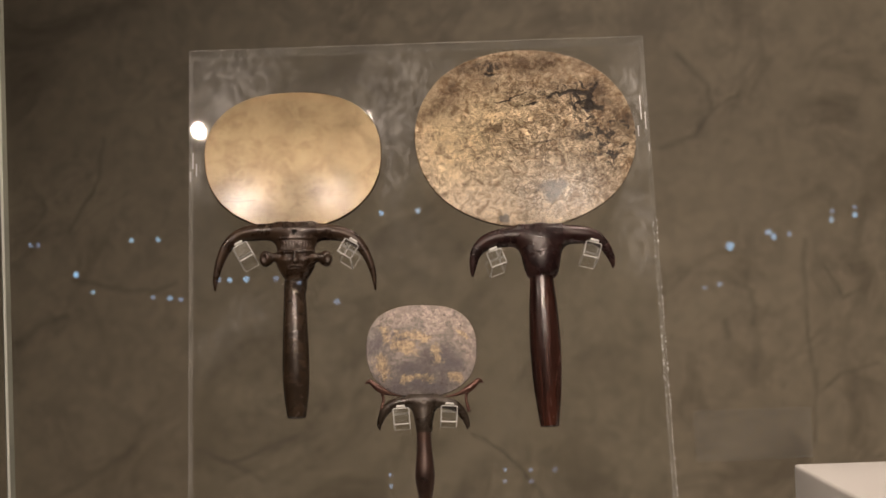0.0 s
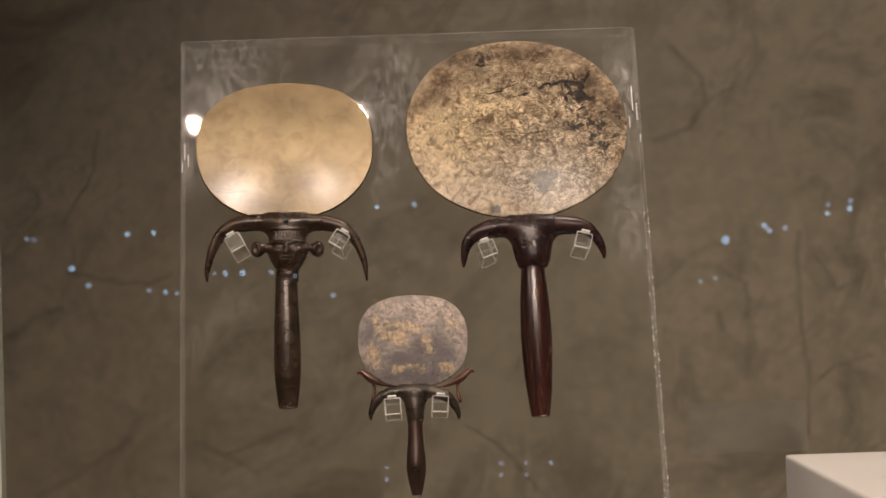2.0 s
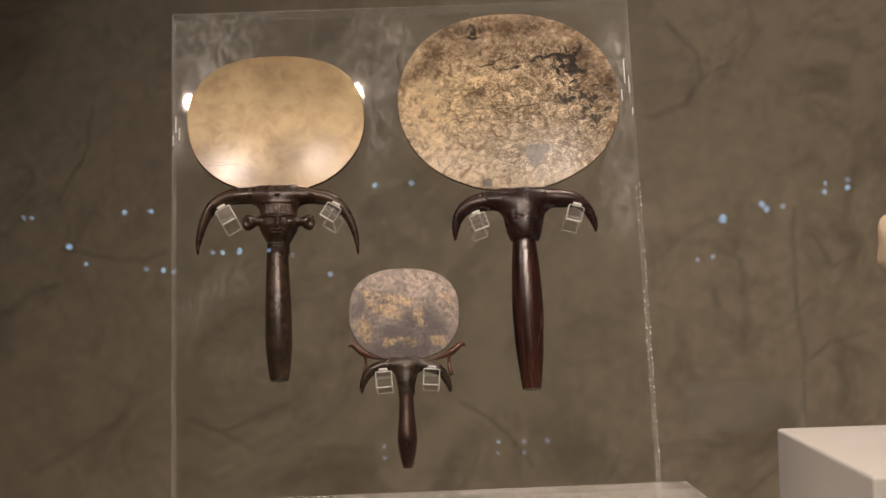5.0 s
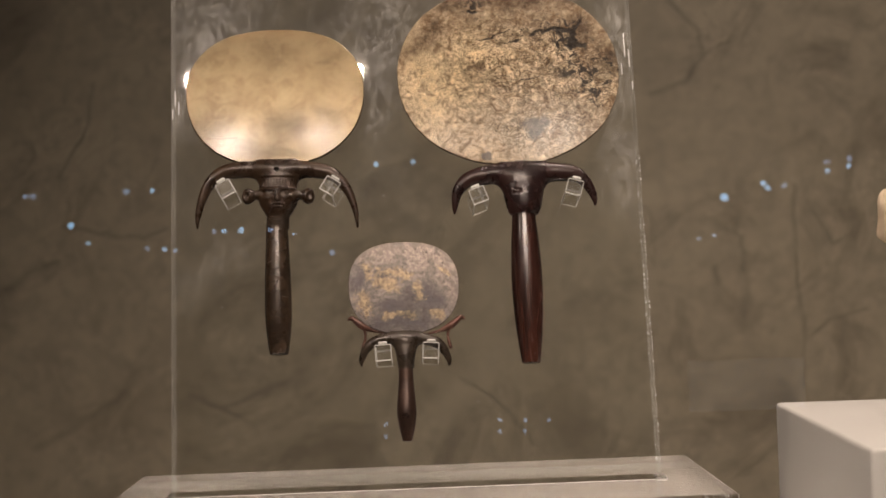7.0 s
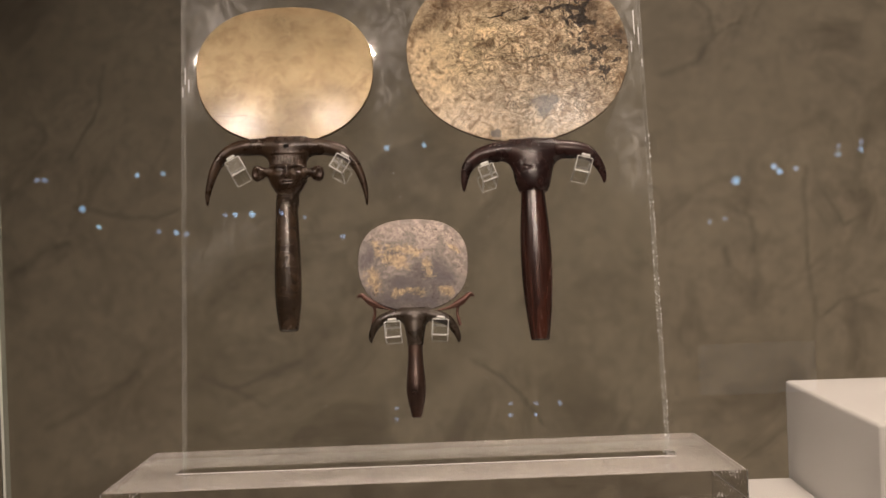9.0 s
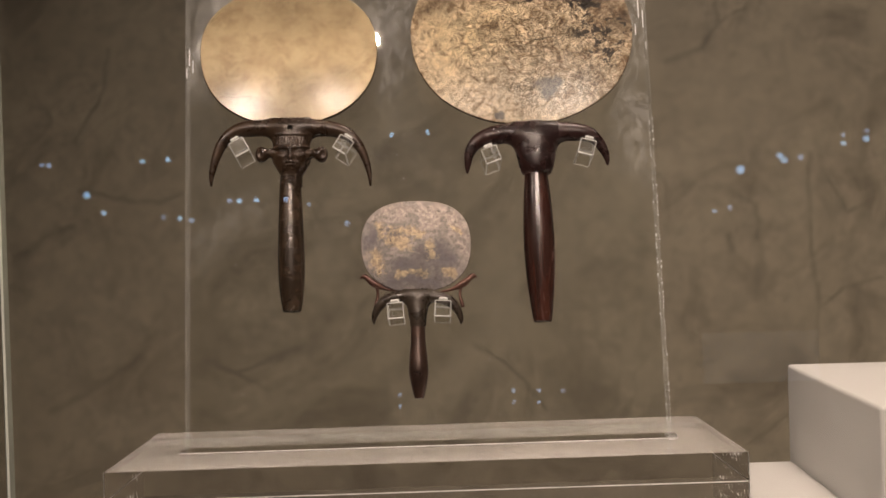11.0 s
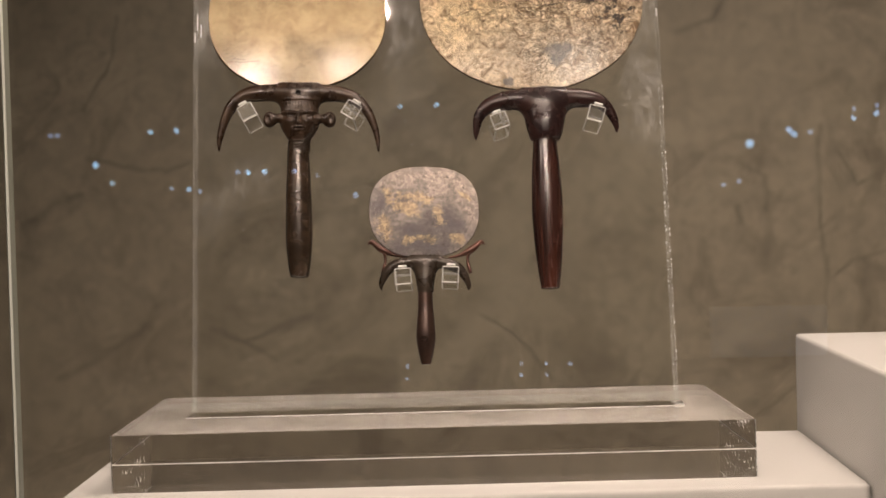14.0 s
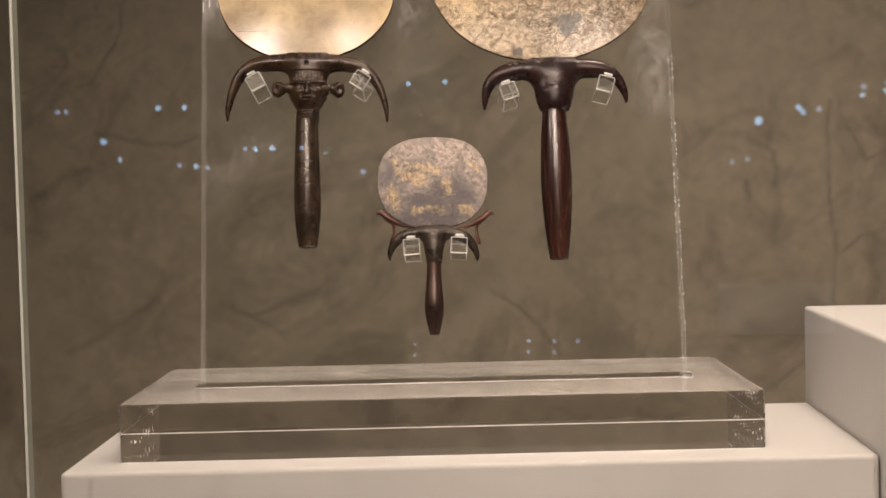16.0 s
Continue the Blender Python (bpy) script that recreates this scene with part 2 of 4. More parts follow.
def acrylic(name, tint=(1, 1, 1), rough=0.0, smear=0.0, scale=30.0):
    """Clear acrylic; smear: how much of it wipe marks and dust dull."""
    m = Mat(name)
    m.set(Base_Color=(*tint, 1), Roughness=rough, IOR=1.49, Transmission_Weight=1.0)
    if smear:
        wipes = m.noise(scale, 7, 0.68, 1.2, stretch=(1.0, 1.0, 0.55))
        cloud = m.ramp(m.noise(6.5, 3, 0.5), (0.42, 0.0), (0.72, 1.0))
        mask = m.math("MULTIPLY", m.ramp(wipes, (0.50, 0.0), (0.80, 1.0)), cloud)
        mask = m.math("ADD", m.math("MULTIPLY", mask, smear), smear * 0.05)
        dust = m.node("ShaderNodeBsdfDiffuse", Color=(0.85, 0.84, 0.82, 1))
        mixer = m.t.nodes.new("ShaderNodeMixShader")
        m.put(mixer.inputs[0], mask)
        m.put(mixer.inputs[1], m.b.outputs[0])
        m.put(mixer.inputs[2], dust.outputs[0])
        m.put(m.t.nodes["Material Output"].inputs[0], mixer.outputs[0])
    return m.m


def frosted_edge():
    m = Mat("sawn_acrylic_edge")
    g = m.noise(240, 6, 0.7, stretch=(1, 1, 0.4))
    m.set(Base_Color=(0.80, 0.80, 0.79, 1), Roughness=m.ramp(g, (0.35, 0.12), (0.65, 0.5)), IOR=1.49, Transmission_Weight=m.ramp(g, (0.55, 1.0), (0.72, 0.55)))
    return m.bump(g, 0.35, 0.0006).m


def thin_pane(m, surface):
    """Clear sheet: what lies behind it, and a Fresnel gloss on it."""
    clear = m.node("ShaderNodeBsdfTransparent", Color=(0.985, 0.99, 0.98, 1))
    gloss = m.node("ShaderNodeBsdfGlossy", Color=(1, 1, 1, 1), Roughness=surface)
    fresnel = m.node("ShaderNodeFresnel", IOR=1.5)
    mixer = m.t.nodes.new("ShaderNodeMixShader")
    m.put(mixer.inputs[0], fresnel.outputs[0])
    m.put(mixer.inputs[1], clear.outputs[0])
    m.put(mixer.inputs[2], gloss.outputs[0])
    return mixer


def case_glass():
    m = Mat("case_glass")
    m.put(m.t.nodes["Material Output"].inputs[0], thin_pane(m, 0.0).outputs[0])
    return m.m


def acrylic_sheet(smear, name="clear_acrylic_sheet"):
    m = Mat(name)
    pane = thin_pane(m, 0.012)
    wipes = m.noise(95, 8, 0.76, 1.2, stretch=(1.2, 1.0, 0.6))
    # wipe marks, and the glare around the lamps' reflections painted in with them
    wiped_and_glare = m.strokes(m.warped(14, 0.06), [(-0.150, 0.350, -0.140, 0.405, 0.050), (-0.168, 0.33, -0.160, 0.38, 0.03), (-0.030, 0.36, -0.010, 0.39, 0.045), (-0.028, 0.32, -0.020, 0.36, 0.03), (0.165, 0.33, 0.172, 0.40, 0.03), (-0.168, 0.19, -0.13, 0.215, 0.022), (0.166, 0.24, 0.170, 0.29, 0.022)])
    cloud = m.math("ADD", wiped_and_glare, m.ramp(m.noise(11, 3, 0.5), (0.46, 0.0), (0.80, 0.35)))
    mask = m.math("MULTIPLY", m.ramp(wipes, (0.46, 0.03), (0.74, 1.0)), cloud)
    mask = m.math("ADD", m.math("MULTIPLY", mask, smear), smear * 0.02)
    dust = m.node("ShaderNodeBsdfDiffuse", Color=(0.85, 0.84, 0.82, 1))
    haze = m.node("ShaderNodeBsdfGlossy", Color=(0.9, 0.9, 0.9, 1), Roughness=0.30)
    film = m.t.nodes.new("ShaderNodeMixShader")
    film.inputs[0].default_value = 0.35
    m.put(film.inputs[1], dust.outputs[0])
    m.put(film.inputs[2], haze.outputs[0])
    mixer = m.t.nodes.new("ShaderNodeMixShader")
    m.put(mixer.inputs[0], m.node("ShaderNodeClamp", Value=mask).outputs[0])
    m.put(mixer.inputs[1], pane.outputs[0])
    m.put(mixer.inputs[2], film.outputs[0])
    m.put(m.t.nodes["Material Output"].inputs[0], mixer.outputs[0])
    return m.m


def sheet_rim(name, cloud):
    """Half-clear polished rim of acrylic with saw chips."""
    m = Mat(name)
    clear = m.node("ShaderNodeBsdfTransparent", Color=(0.96, 0.97, 0.96, 1))
    cloudy = m.node("ShaderNodeBsdfDiffuse", Color=(0.80, 0.80, 0.78, 1))
    chips = m.ramp(m.noise(420, 6, 0.75), (0.60, 0.0), (0.68, 0.8))
    chips = m.math("MULTIPLY", chips, m.ramp(m.noise(9, 2), (0.45, 0.0), (0.6, 1.0)))
    mixer = m.t.nodes.new("ShaderNodeMixShader")
    m.put(mixer.inputs[0], m.math("ADD", cloud, chips))
    m.put(mixer.inputs[1], clear.outputs[0])
    m.put(mixer.inputs[2], cloudy.outputs[0])
    m.put(m.t.nodes["Material Output"].inputs[0], mixer.outputs[0])
    return m.m


def linen_board():
    m = Mat("linen_covered_board")
    w = m.noise(900, 3, 0.6, stretch=(1, 1, 0.25))
    w2 = m.noise(900, 3, 0.6, stretch=(0.25, 0.25, 1))
    stain = m.noise(9, 5, 0.6)
    col = m.mix(m.ramp(stain, (0.35, 0.0), (0.7, 1.0)), (0.50, 0.49, 0.47), (0.56, 0.55, 0.53))
    col = m.mix(m.math("MULTIPLY", m.ramp(w, (0.45, 0.0), (0.75, 1.0)), 0.06), col, (0.50, 0.46, 0.40))
    m.set(Base_Color=col, Roughness=0.9, Specular_IOR_Level=0.2)
    h = m.math("ADD", m.math("ADD", w, w2), m.math("MULTIPLY", m.noise(40, 4), 1.6))
    return m.bump(h, 0.22, 0.0006).m


# dark veins of the marble: start x, z and end x, z on the wall, and half width
VEINS = [
    (0.581, 1.296, 0.581, 1.177, 0.006), (0.581, 1.177, 0.585, 1.111, 0.006), (0.585, 1.111, 0.592, 1.066, 0.006),
    (0.592, 1.066, 0.584, 0.997, 0.006), (0.592, 1.066, 0.629, 1.092, 0.005), (0.629, 1.092, 0.687, 1.107, 0.005),
    (0.613, 1.255, 0.642, 1.210, 0.006), (0.642, 1.210, 0.661, 1.225, 0.006), (0.462, 1.247, 0.497, 1.224, 0.008),
    (0.497, 1.224, 0.498, 1.179, 0.008), (0.502, 1.128, 0.499, 1.090, 0.016), (0.456, 1.181, 0.457, 1.162, 0.010),
    (-0.469, 1.492, -0.481, 1.430, 0.005), (-0.481, 1.430, -0.524, 1.350, 0.005), (-0.515, 1.284, -0.465, 1.270, 0.006),
    (-0.465, 1.270, -0.400, 1.255, 0.006), (-0.400, 1.255, -0.368, 1.269, 0.006), (0.367, 1.444, 0.419, 1.464, 0.007),
    (0.419, 1.464, 0.446, 1.497, 0.007), (0.446, 1.497, 0.440, 1.541, 0.007), (0.440, 1.541, 0.403, 1.585, 0.007),
    (0.446, 1.497, 0.486, 1.520, 0.005), (-0.566, 0.955, -0.488, 0.988, 0.009), (-0.488, 0.988, -0.442, 1.021, 0.009),
    (-0.341, 1.019, -0.291, 0.996, 0.007), (-0.291, 0.996, -0.249, 0.972, 0.007), (-0.291, 0.998, -0.187, 1.032, 0.006),
    (0.069, 1.026, 0.119, 0.999, 0.005), (0.119, 0.999, 0.152, 0.959, 0.005), (0.152, 0.959, 0.173, 0.929, 0.005),
    (-0.619, 1.182, -0.568, 1.214, 0.010), (-0.568, 1.214, -0.534, 1.221, 0.010),
]


def marble():
    m = Mat("veined_marble", "Object")
    total = m.strokes(m.warped(9.0, 0.045), VEINS)
    cloud = m.noise(3.4, 6, 0.62, 0.8)
    turned_by = m.node("ShaderNodeMapping", Vector=m.c, Rotation=(0, radians(42), 0)).outputs[0]
    slant = m.node("ShaderNodeMapping", Vector=turned_by, Scale=(0.95, 1.0, 1.5)).outputs[0]
    smoky = m.noise(4.6, 6, 0.6, 1.4, vector=slant)
    fine = m.noise(70, 5, 0.6)
    col = m.mix(m.ramp(cloud, (0.32, 0.0), (0.70, 1.0)), (0.225, 0.197, 0.141), (0.310, 0.274, 0.203))
    col = m.mix(m.ramp(smoky, (0.50, 0.0), (0.66, 0.85)), col, (0.118, 0.099, 0.070))
    blot = m.ramp(m.noise(12, 7, 0.70, 0.8), (0.52, 0.0), (0.66, 0.6))
    col = m.mix(blot, col, (0.140, 0.122, 0.092))
    wisps = m.ramp(m.math("ABSOLUTE", m.math("SUBTRACT", m.noise(5.5, 5, 0.6, 1.0, vector=slant), 0.5)), (0.0, 0.25), (0.030, 0.0))
    col = m.mix(m.math("MULTIPLY", wisps, m.ramp(cloud, (0.45, 0.0), (0.6, 1.0))), col, (0.085, 0.071, 0.057))
    patchy = m.ramp(m.noise(16, 5, 0.65), (0.30, 0.25), (0.62, 1.0))
    col = m.mix(m.math("MULTIPLY", m.math("MULTIPLY", total, patchy), 0.65), col, (0.065, 0.054, 0.042))
    mottle = m.ramp(m.noise(34, 6, 0.7, 0.4), (0.42, 0.0), (0.66, 0.45))
    col = m.mix(mottle, col, (0.135, 0.118, 0.090))
    col = m.mix(m.math("MULTIPLY", fine, 0.30), col, (0.37, 0.335, 0.265))
    m.set(Base_Color=col, Roughness=m.ramp(cloud, (0.3, 0.42), (0.7, 0.55)), Specular_IOR_Level=0.3)
    return m.m


def plain(name, a, b, rough=0.8, scale=6.0, metal=0.0):
    m = Mat(name)
    n = m.noise(scale, 6, 0.6)
    m.set(Base_Color=m.mix(m.ramp(n, (0.3, 0.0), (0.7, 1.0)), a, b), Roughness=rough, Metallic=metal)
    return m.bump(m.noise(scale * 30, 4), 0.1, 0.001).m


def limestone():
    m = Mat("carved_limestone")
    n = m.noise(60, 7, 0.65)
    col = m.mix(m.ramp(n, (0.35, 0.0), (0.65, 1.0)), (0.40, 0.30, 0.20), (0.62, 0.51, 0.38))
    m.set(Base_Color=col, Roughness=0.85)
    return m.bump(n, 0.6, 0.002).m


def lamp_glow(name, colour, strength):
    m = Mat(name)
    m.set(Base_Color=(*colour, 1), Emission_Color=(*colour, 1), Emission_Strength=strength)
    return m.m


BRONZE1, BRONZE2, BRONZE3 = polished_bronze(), crackled_bronze(), mottled_bronze()
DARK_BRONZE = dark_metal("dark_brown_bronze", (0.026, 0.017, 0.011), (0.058, 0.037, 0.022), 0.17, 0.15)
HEAD_BRONZE = dark_metal("dark_red_brown_bronze", (0.024, 0.014, 0.009), (0.060, 0.035, 0.019), 0.23, 0.15, 0.5)
DARK_PURPLE = dark_metal("dark_purple_bronze", (0.016, 0.008, 0.008), (0.034, 0.013, 0.010), 0.22, 0.05, 0.45)
GREEN_BRONZE = dark_metal("dark_olive_bronze", (0.026, 0.019, 0.014), (0.050, 0.035, 0.023), 0.22, 0.15, 0.6)
COPPER = dark_metal("reddish_copper", (0.075, 0.034, 0.024), (0.14, 0.060, 0.040), 0.28, 0.5)
RED_BRONZE = dark_metal("dark_reddish_bronze", (0.036, 0.020, 0.015), (0.075, 0.038, 0.026), 0.26, 0.5)
# dark colour for the discs' edges, with their shade painted in
RIM = dark_metal("shaded_rim", (0.030, 0.020, 0.013), (0.075, 0.048, 0.028), 0.38, 0.5)
WOOD = dark_wood()
SHEET = acrylic_sheet(0.09)
# grey tint stands in for the shadow the block throws on the plinth below
BLOCK = acrylic("shade_tinted_acrylic_block", tint=(0.80, 0.785, 0.775), smear=0.05, scale=60)
EDGE = frosted_edge()
GLUE = plain("white_glue_line", (0.80, 0.79, 0.77), (0.62, 0.61, 0.60), 0.5, 60)
GLASS = case_glass()
GLASS_EDGE = plain("bright_glass_edge", (0.80, 0.82, 0.76), (0.66, 0.70, 0.62), 0.3, 20)
SHEET_EDGE = sheet_rim("acrylic_sheet_rim", 0.16)
# peg whites are raised to carry the lamps' gleam on the clear facets
PEG_EDGE = sheet_rim("acrylic_peg_rim", 0.75)
PEG_CLEAR = acrylic_sheet(1.0, "clear_acrylic_peg_face")
PEG_BEVEL = sheet_rim("acrylic_peg_bevel", 0.50)
GLASS_SIDE = plain("dull_glass_side", (0.16, 0.17, 0.14), (0.22, 0.23, 0.19), 0.4, 20)
LINEN, MARBLE, STONE = linen_board(), marble(), limestone()
GALLERY = plain("dark_gallery_plaster", (0.050, 0.045, 0.040), (0.065, 0.058, 0.050), 0.9)
FLOOR = plain("dark_gallery_floor", (0.060, 0.050, 0.042), (0.085, 0.072, 0.06), 0.55, 3)
JOINT = plain("grey_joint", (0.225, 0.198, 0.148), (0.26, 0.23, 0.175), 0.9, 40)
BLACK = plain("black_lamp_housing", (0.02, 0.02, 0.02), (0.03, 0.03, 0.03), 0.5, 30)
BLUE = lamp_glow("cool_white_led", (0.36, 0.66, 1.0), 5.0)
BLUE_DIM = lamp_glow("dim_cool_led", (0.40, 0.62, 1.0), 3.0)
SCREEN = lamp_glow("dim_screen", (0.45, 0.66, 1.0), 0.07)

# ---- mesh helpers ----


def part(name, bm, material, parent=None, label="", smooth=True):
    mesh = bpy.data.meshes.new(name)
    bmesh.ops.recalc_face_normals(bm, faces=bm.faces)
    for f in bm.faces:
        f.smooth = smooth
    bm.to_mesh(mesh)
    bm.free()
    for mat in material if isinstance(material, (list, tuple)) else [material]:
        mesh.materials.append(mat)
    ob = new(name, mesh)
    if parent:
        ob.parent = parent
    if label:
        ob["label"] = label
    return ob


def box(x0, x1, y0, y1, z0, z1, bevel=0.0, seg=2, bm=None):
    bm = bm or bmesh.new()
    made = bmesh.ops.create_cube(bm, size=1.0)["verts"]
    for v in made:
        v.co = Vector(((x0 + x1) / 2 + v.co.x * (x1 - x0), (y0 + y1) / 2 + v.co.y * (y1 - y0), (z0 + z1) / 2 + v.co.z * (z1 - z0)))
    if bevel:
        edges = list({e for v in made for e in v.link_edges})
        bmesh.ops.bevel(bm, geom=edges, offset=bevel, segments=seg, profile=0.5, affect="EDGES")
    return bm


def skin(bm, rings, cap=True):
    """Quads between rings of equal count; the ends are closed."""
    rows = [[bm.verts.new(p) for p in ring] for ring in rings]
    n = len(rows[0])
    for a, b in zip(rows, rows[1:]):
        for i in range(n):
            bm.faces.new((a[i], a[(i + 1) % n], b[(i + 1) % n], b[i]))
    if cap:
        bm.faces.new(rows[0][::-1])
        bm.faces.new(rows[-1])
    return bm


def smooth_rows(rows, count):
    """Catmull-Rom through rows of numbers."""
    rows = [np.array(r, float) for r in rows]
    rows = [2 * rows[0] - rows[1], *rows, 2 * rows[-1] - rows[-2]]
    out = []
    for i in range(1, len(rows) - 2):
        a, b, c, d = rows[i - 1:i + 3]
        for k in range(count):
            t = k / count
            out.append(0.5 * (2 * b + (c - a) * t + (2 * a - 5 * b + 4 * c - d) * t * t + (3 * b - a - 3 * c + d) * t ** 3))
    out.append(rows[-2])
    return out


def turned(profile, n=40, count=6, bm=None, x=0.0, y=0.0):
    """A round or oval body up the local z axis; rows of height, half width, half depth in mm."""
    rows = smooth_rows(profile, count)
    return skin(bm or bmesh.new(), [[(MM * (x + max(w, 0.05) * math.cos(a)), MM * (y + max(d, 0.05) * math.sin(a)), MM * v)
                                     for a in (2 * math.pi * i / n for i in range(n))] for v, w, d in rows])


def horn(bm, rows, n=18, count=6, flat=0.85):
    """A tapering horn in the plane of the mirror; rows of x, height and half width in mm."""
    line = smooth_rows(rows, count)
    rings = []
    for i, (x, v, w) in enumerate(line):
        a, b = line[max(i - 1, 0)], line[min(i + 1, len(line) - 1)]
        t = np.array([b[0] - a[0], b[1] - a[1]])
        t /= np.linalg.norm(t)
        s = np.array([-t[1], t[0]])
        w = max(w, 0.15)
        rings.append([(MM * (x + s[0] * w * math.cos(q)), MM * flat * w * math.sin(q), MM * (v + s[1] * w * math.cos(q)))
                      for q in (2 * math.pi * k / n for k in range(n))])
    return skin(bm, rings)


def disc_mesh(cx, cv, a, up, down, power_up, power_down, thick, bulge, wobble=0.0, seed=0.0, n=112, rings=16):
    """A cast metal disc in the mirror's plane: sizes in mm, bulging towards the viewer."""
    bm = bmesh.new()

    def outline(q):
        c, s = math.cos(q), math.sin(q)
        b, p = (up, power_up) if s >= 0 else (down, power_down)
        r = (abs(c / a) ** p + abs(s / b) ** p) ** (-1 / p)
        r *= 1 + wobble * noise.noise((2.2 * c, 2.2 * s, seed)) + 0.3 * wobble * noise.noise((9 * c, 9 * s, seed + 3))
        return r * c, r * s

    def row(f, depth):
        return [(MM * (cx + f * x), MM * depth, MM * (cv + f * v)) for x, v in (outline(2 * math.pi * i / n) for i in range(n))]

    h = thick / 2
    profile = [(f, -h - bulge * (1 - f * f)) for f in [(k + 1) / (rings - 3) * 0.975 for k in range(rings - 3)] + [0.985, 0.989, 0.991]]
    profile += [(0.996, -h * 0.93), (0.999, -h * 0.75), (1.0, -h * 0.4), (0.998, h * 0.4), (0.994, h * 0.85), (0.985, h)]
    profile += [(f, h) for f in (0.6, 0.2)]
    skin(bm, [row(f, d) for f, d in profile])
    bm.faces.ensure_lookup_table()
    for f in bm.faces[(rings + 1) * n:(rings + 5) * n]:
        f.material_index = 1
    return bm


class Solid:
    """A cast body: round forms that melt into one another, sizes in mm in the mirror's plane."""

    def __init__(self, x0, x1, y0, y1, v0, v1, step):
        axes = [np.arange(a, b, step, dtype=np.float32) for a, b in ((x0, x1), (y0, y1), (v0, v1))]
        self.low, self.step = np.array((x0, y0, v0)), step
        self.x, self.y, self.v = axes[0][:, None, None], axes[1][None, :, None], axes[2][None, None, :]
        self.f = np.full([len(a) for a in axes], 50.0, np.float32)

    def melt(self, d, k):
        h = np.maximum(k - np.abs(self.f - d), 0) / k
        self.f = np.minimum(self.f, d) - h * h * (k / 4)

    def lathe(self, cx, rows, k=3.0):
        """Rows of height, half width, half depth."""
        line = np.array(smooth_rows(rows, 6))
        v = self.v.ravel()
        w, d = np.interp(v, line[:, 0], line[:, 1])[None, None, :], np.interp(v, line[:, 0], line[:, 2])[None, None, :]
        q = np.sqrt((self.x - cx) ** 2 + (self.y * (w / d)) ** 2) - w
        ends = np.abs(self.v - (line[0, 0] + line[-1, 0]) / 2) - (line[-1, 0] - line[0, 0]) / 2
        self.melt(np.maximum(q, ends).astype(np.float32), k)

    def limb(self, rows, flat=0.85, k=6.0, y=0.0, count=4):
        """A tapering limb along rows of x, height, half width."""
        line = smooth_rows(rows, count)
        best = np.full(self.f.shape, 50.0, np.float32)
        depth = ((self.y - y) / flat) ** 2
        for a, b in zip(line, line[1:]):
            dx, dv = b[0] - a[0], b[1] - a[1]
            n2 = dx * dx + dv * dv
            ox, ov = self.x - a[0], self.v - a[1]
            t = np.clip((ox * dx + ov * dv) / n2, 0, 1)
            flatd = (ox - t * dx) ** 2 + (ov - t * dv) ** 2
            best = np.minimum(best, np.sqrt(flatd + depth) - (a[2] + t * (b[2] - a[2])))
        self.melt(best.astype(np.float32), k)

    def ball(self, x, y, v, rx, ry, rv, k=1.5, cut=False):
        q = np.sqrt(((self.x - x) / rx) ** 2 + ((self.y - y) / ry) ** 2 + ((self.v - v) / rv) ** 2)
        d = ((q - 1) * min(rx, ry, rv)).astype(np.float32)
        if cut:
            self.f = np.maximum(self.f, -d)
        else:
            self.melt(d, k)

    def carve(self, deep, x0, v0, x1, v1, half):
        """A soft groove (or, below 0, a ridge) along a line on the front."""
        dx, dv = x1 - x0, v1 - v0
        t = np.clip(((self.x - x0) * dx + (self.v - v0) * dv) / max(dx * dx + dv * dv, 1e-6), 0, 1)
        d2 = (self.x - x0 - t * dx) ** 2 + (self.v - v0 - t * dv) ** 2
        self.f = self.f + np.where(self.y < -2, deep * np.exp(-d2 / (half * half)), 0).astype(np.float32)

    def mesh(self):
        f = self.f
        inside = f < 0
        nx, ny, nv = (c - 1 for c in f.shape)
        total, hits = np.zeros((nx, ny, nv, 3), np.float32), np.zeros((nx, ny, nv), np.float32)
        corners = [(i, j, k) for i in (0, 1) for j in (0, 1) for k in (0, 1)]

        def at(grid, c):
            return grid[c[0]:c[0] + nx, c[1]:c[1] + ny, c[2]:c[2] + nv]

        for a in corners:
            for axis in range(3):
                if a[axis]:
                    continue
                b = tuple(c + (i == axis) for i, c in enumerate(a))
                cross = at(inside, a) != at(inside, b)
                fa, fb = at(f, a), at(f, b)
                t = np.where(cross, fa / np.where(cross, fa - fb, 1), 0)
                for i in range(3):
                    total[..., i] += np.where(cross, a[i] + (t if i == axis else 0), 0)
                hits += cross
        live = hits > 0
        index = np.full(live.shape, -1, np.int64)
        index[live] = np.arange(live.sum())
        points = (np.argwhere(live) + total[live] / hits[live][:, None]) * self.step + self.low
        quads = []
        for axis in range(3):
            u, w = [i for i in range(3) if i != axis]
            here = [slice(0, -1)] * 3
            there = [slice(0, -1)] * 3
            there[axis] = slice(1, None)
            for e in np.argwhere(inside[tuple(here)] != inside[tuple(there)]):
                if e[u] < 1 or e[w] < 1:
                    continue
                ring = []
                for du, dw in ((1, 1), (0, 1), (0, 0), (1, 0)):
                    c = list(e)
                    c[u] -= du
                    c[w] -= dw
                    ring.append(int(index[tuple(c)]))
                quads.append(ring)
        mesh = bpy.data.meshes.new("cast")
        mesh.from_pydata((points * MM).tolist(), [], quads)
        bm = bmesh.new()
        bm.from_mesh(mesh)
        bpy.data.meshes.remove(mesh)
        return bm


# ---- the room ----
def slab_of(name, x0, x1, y0, y1, z0, z1, mat, label, category):
    ob = part(name, box(x0, x1, y0, y1, z0, z1), mat, smooth=False)
    return tagged(ob, label, category, kind="structure")


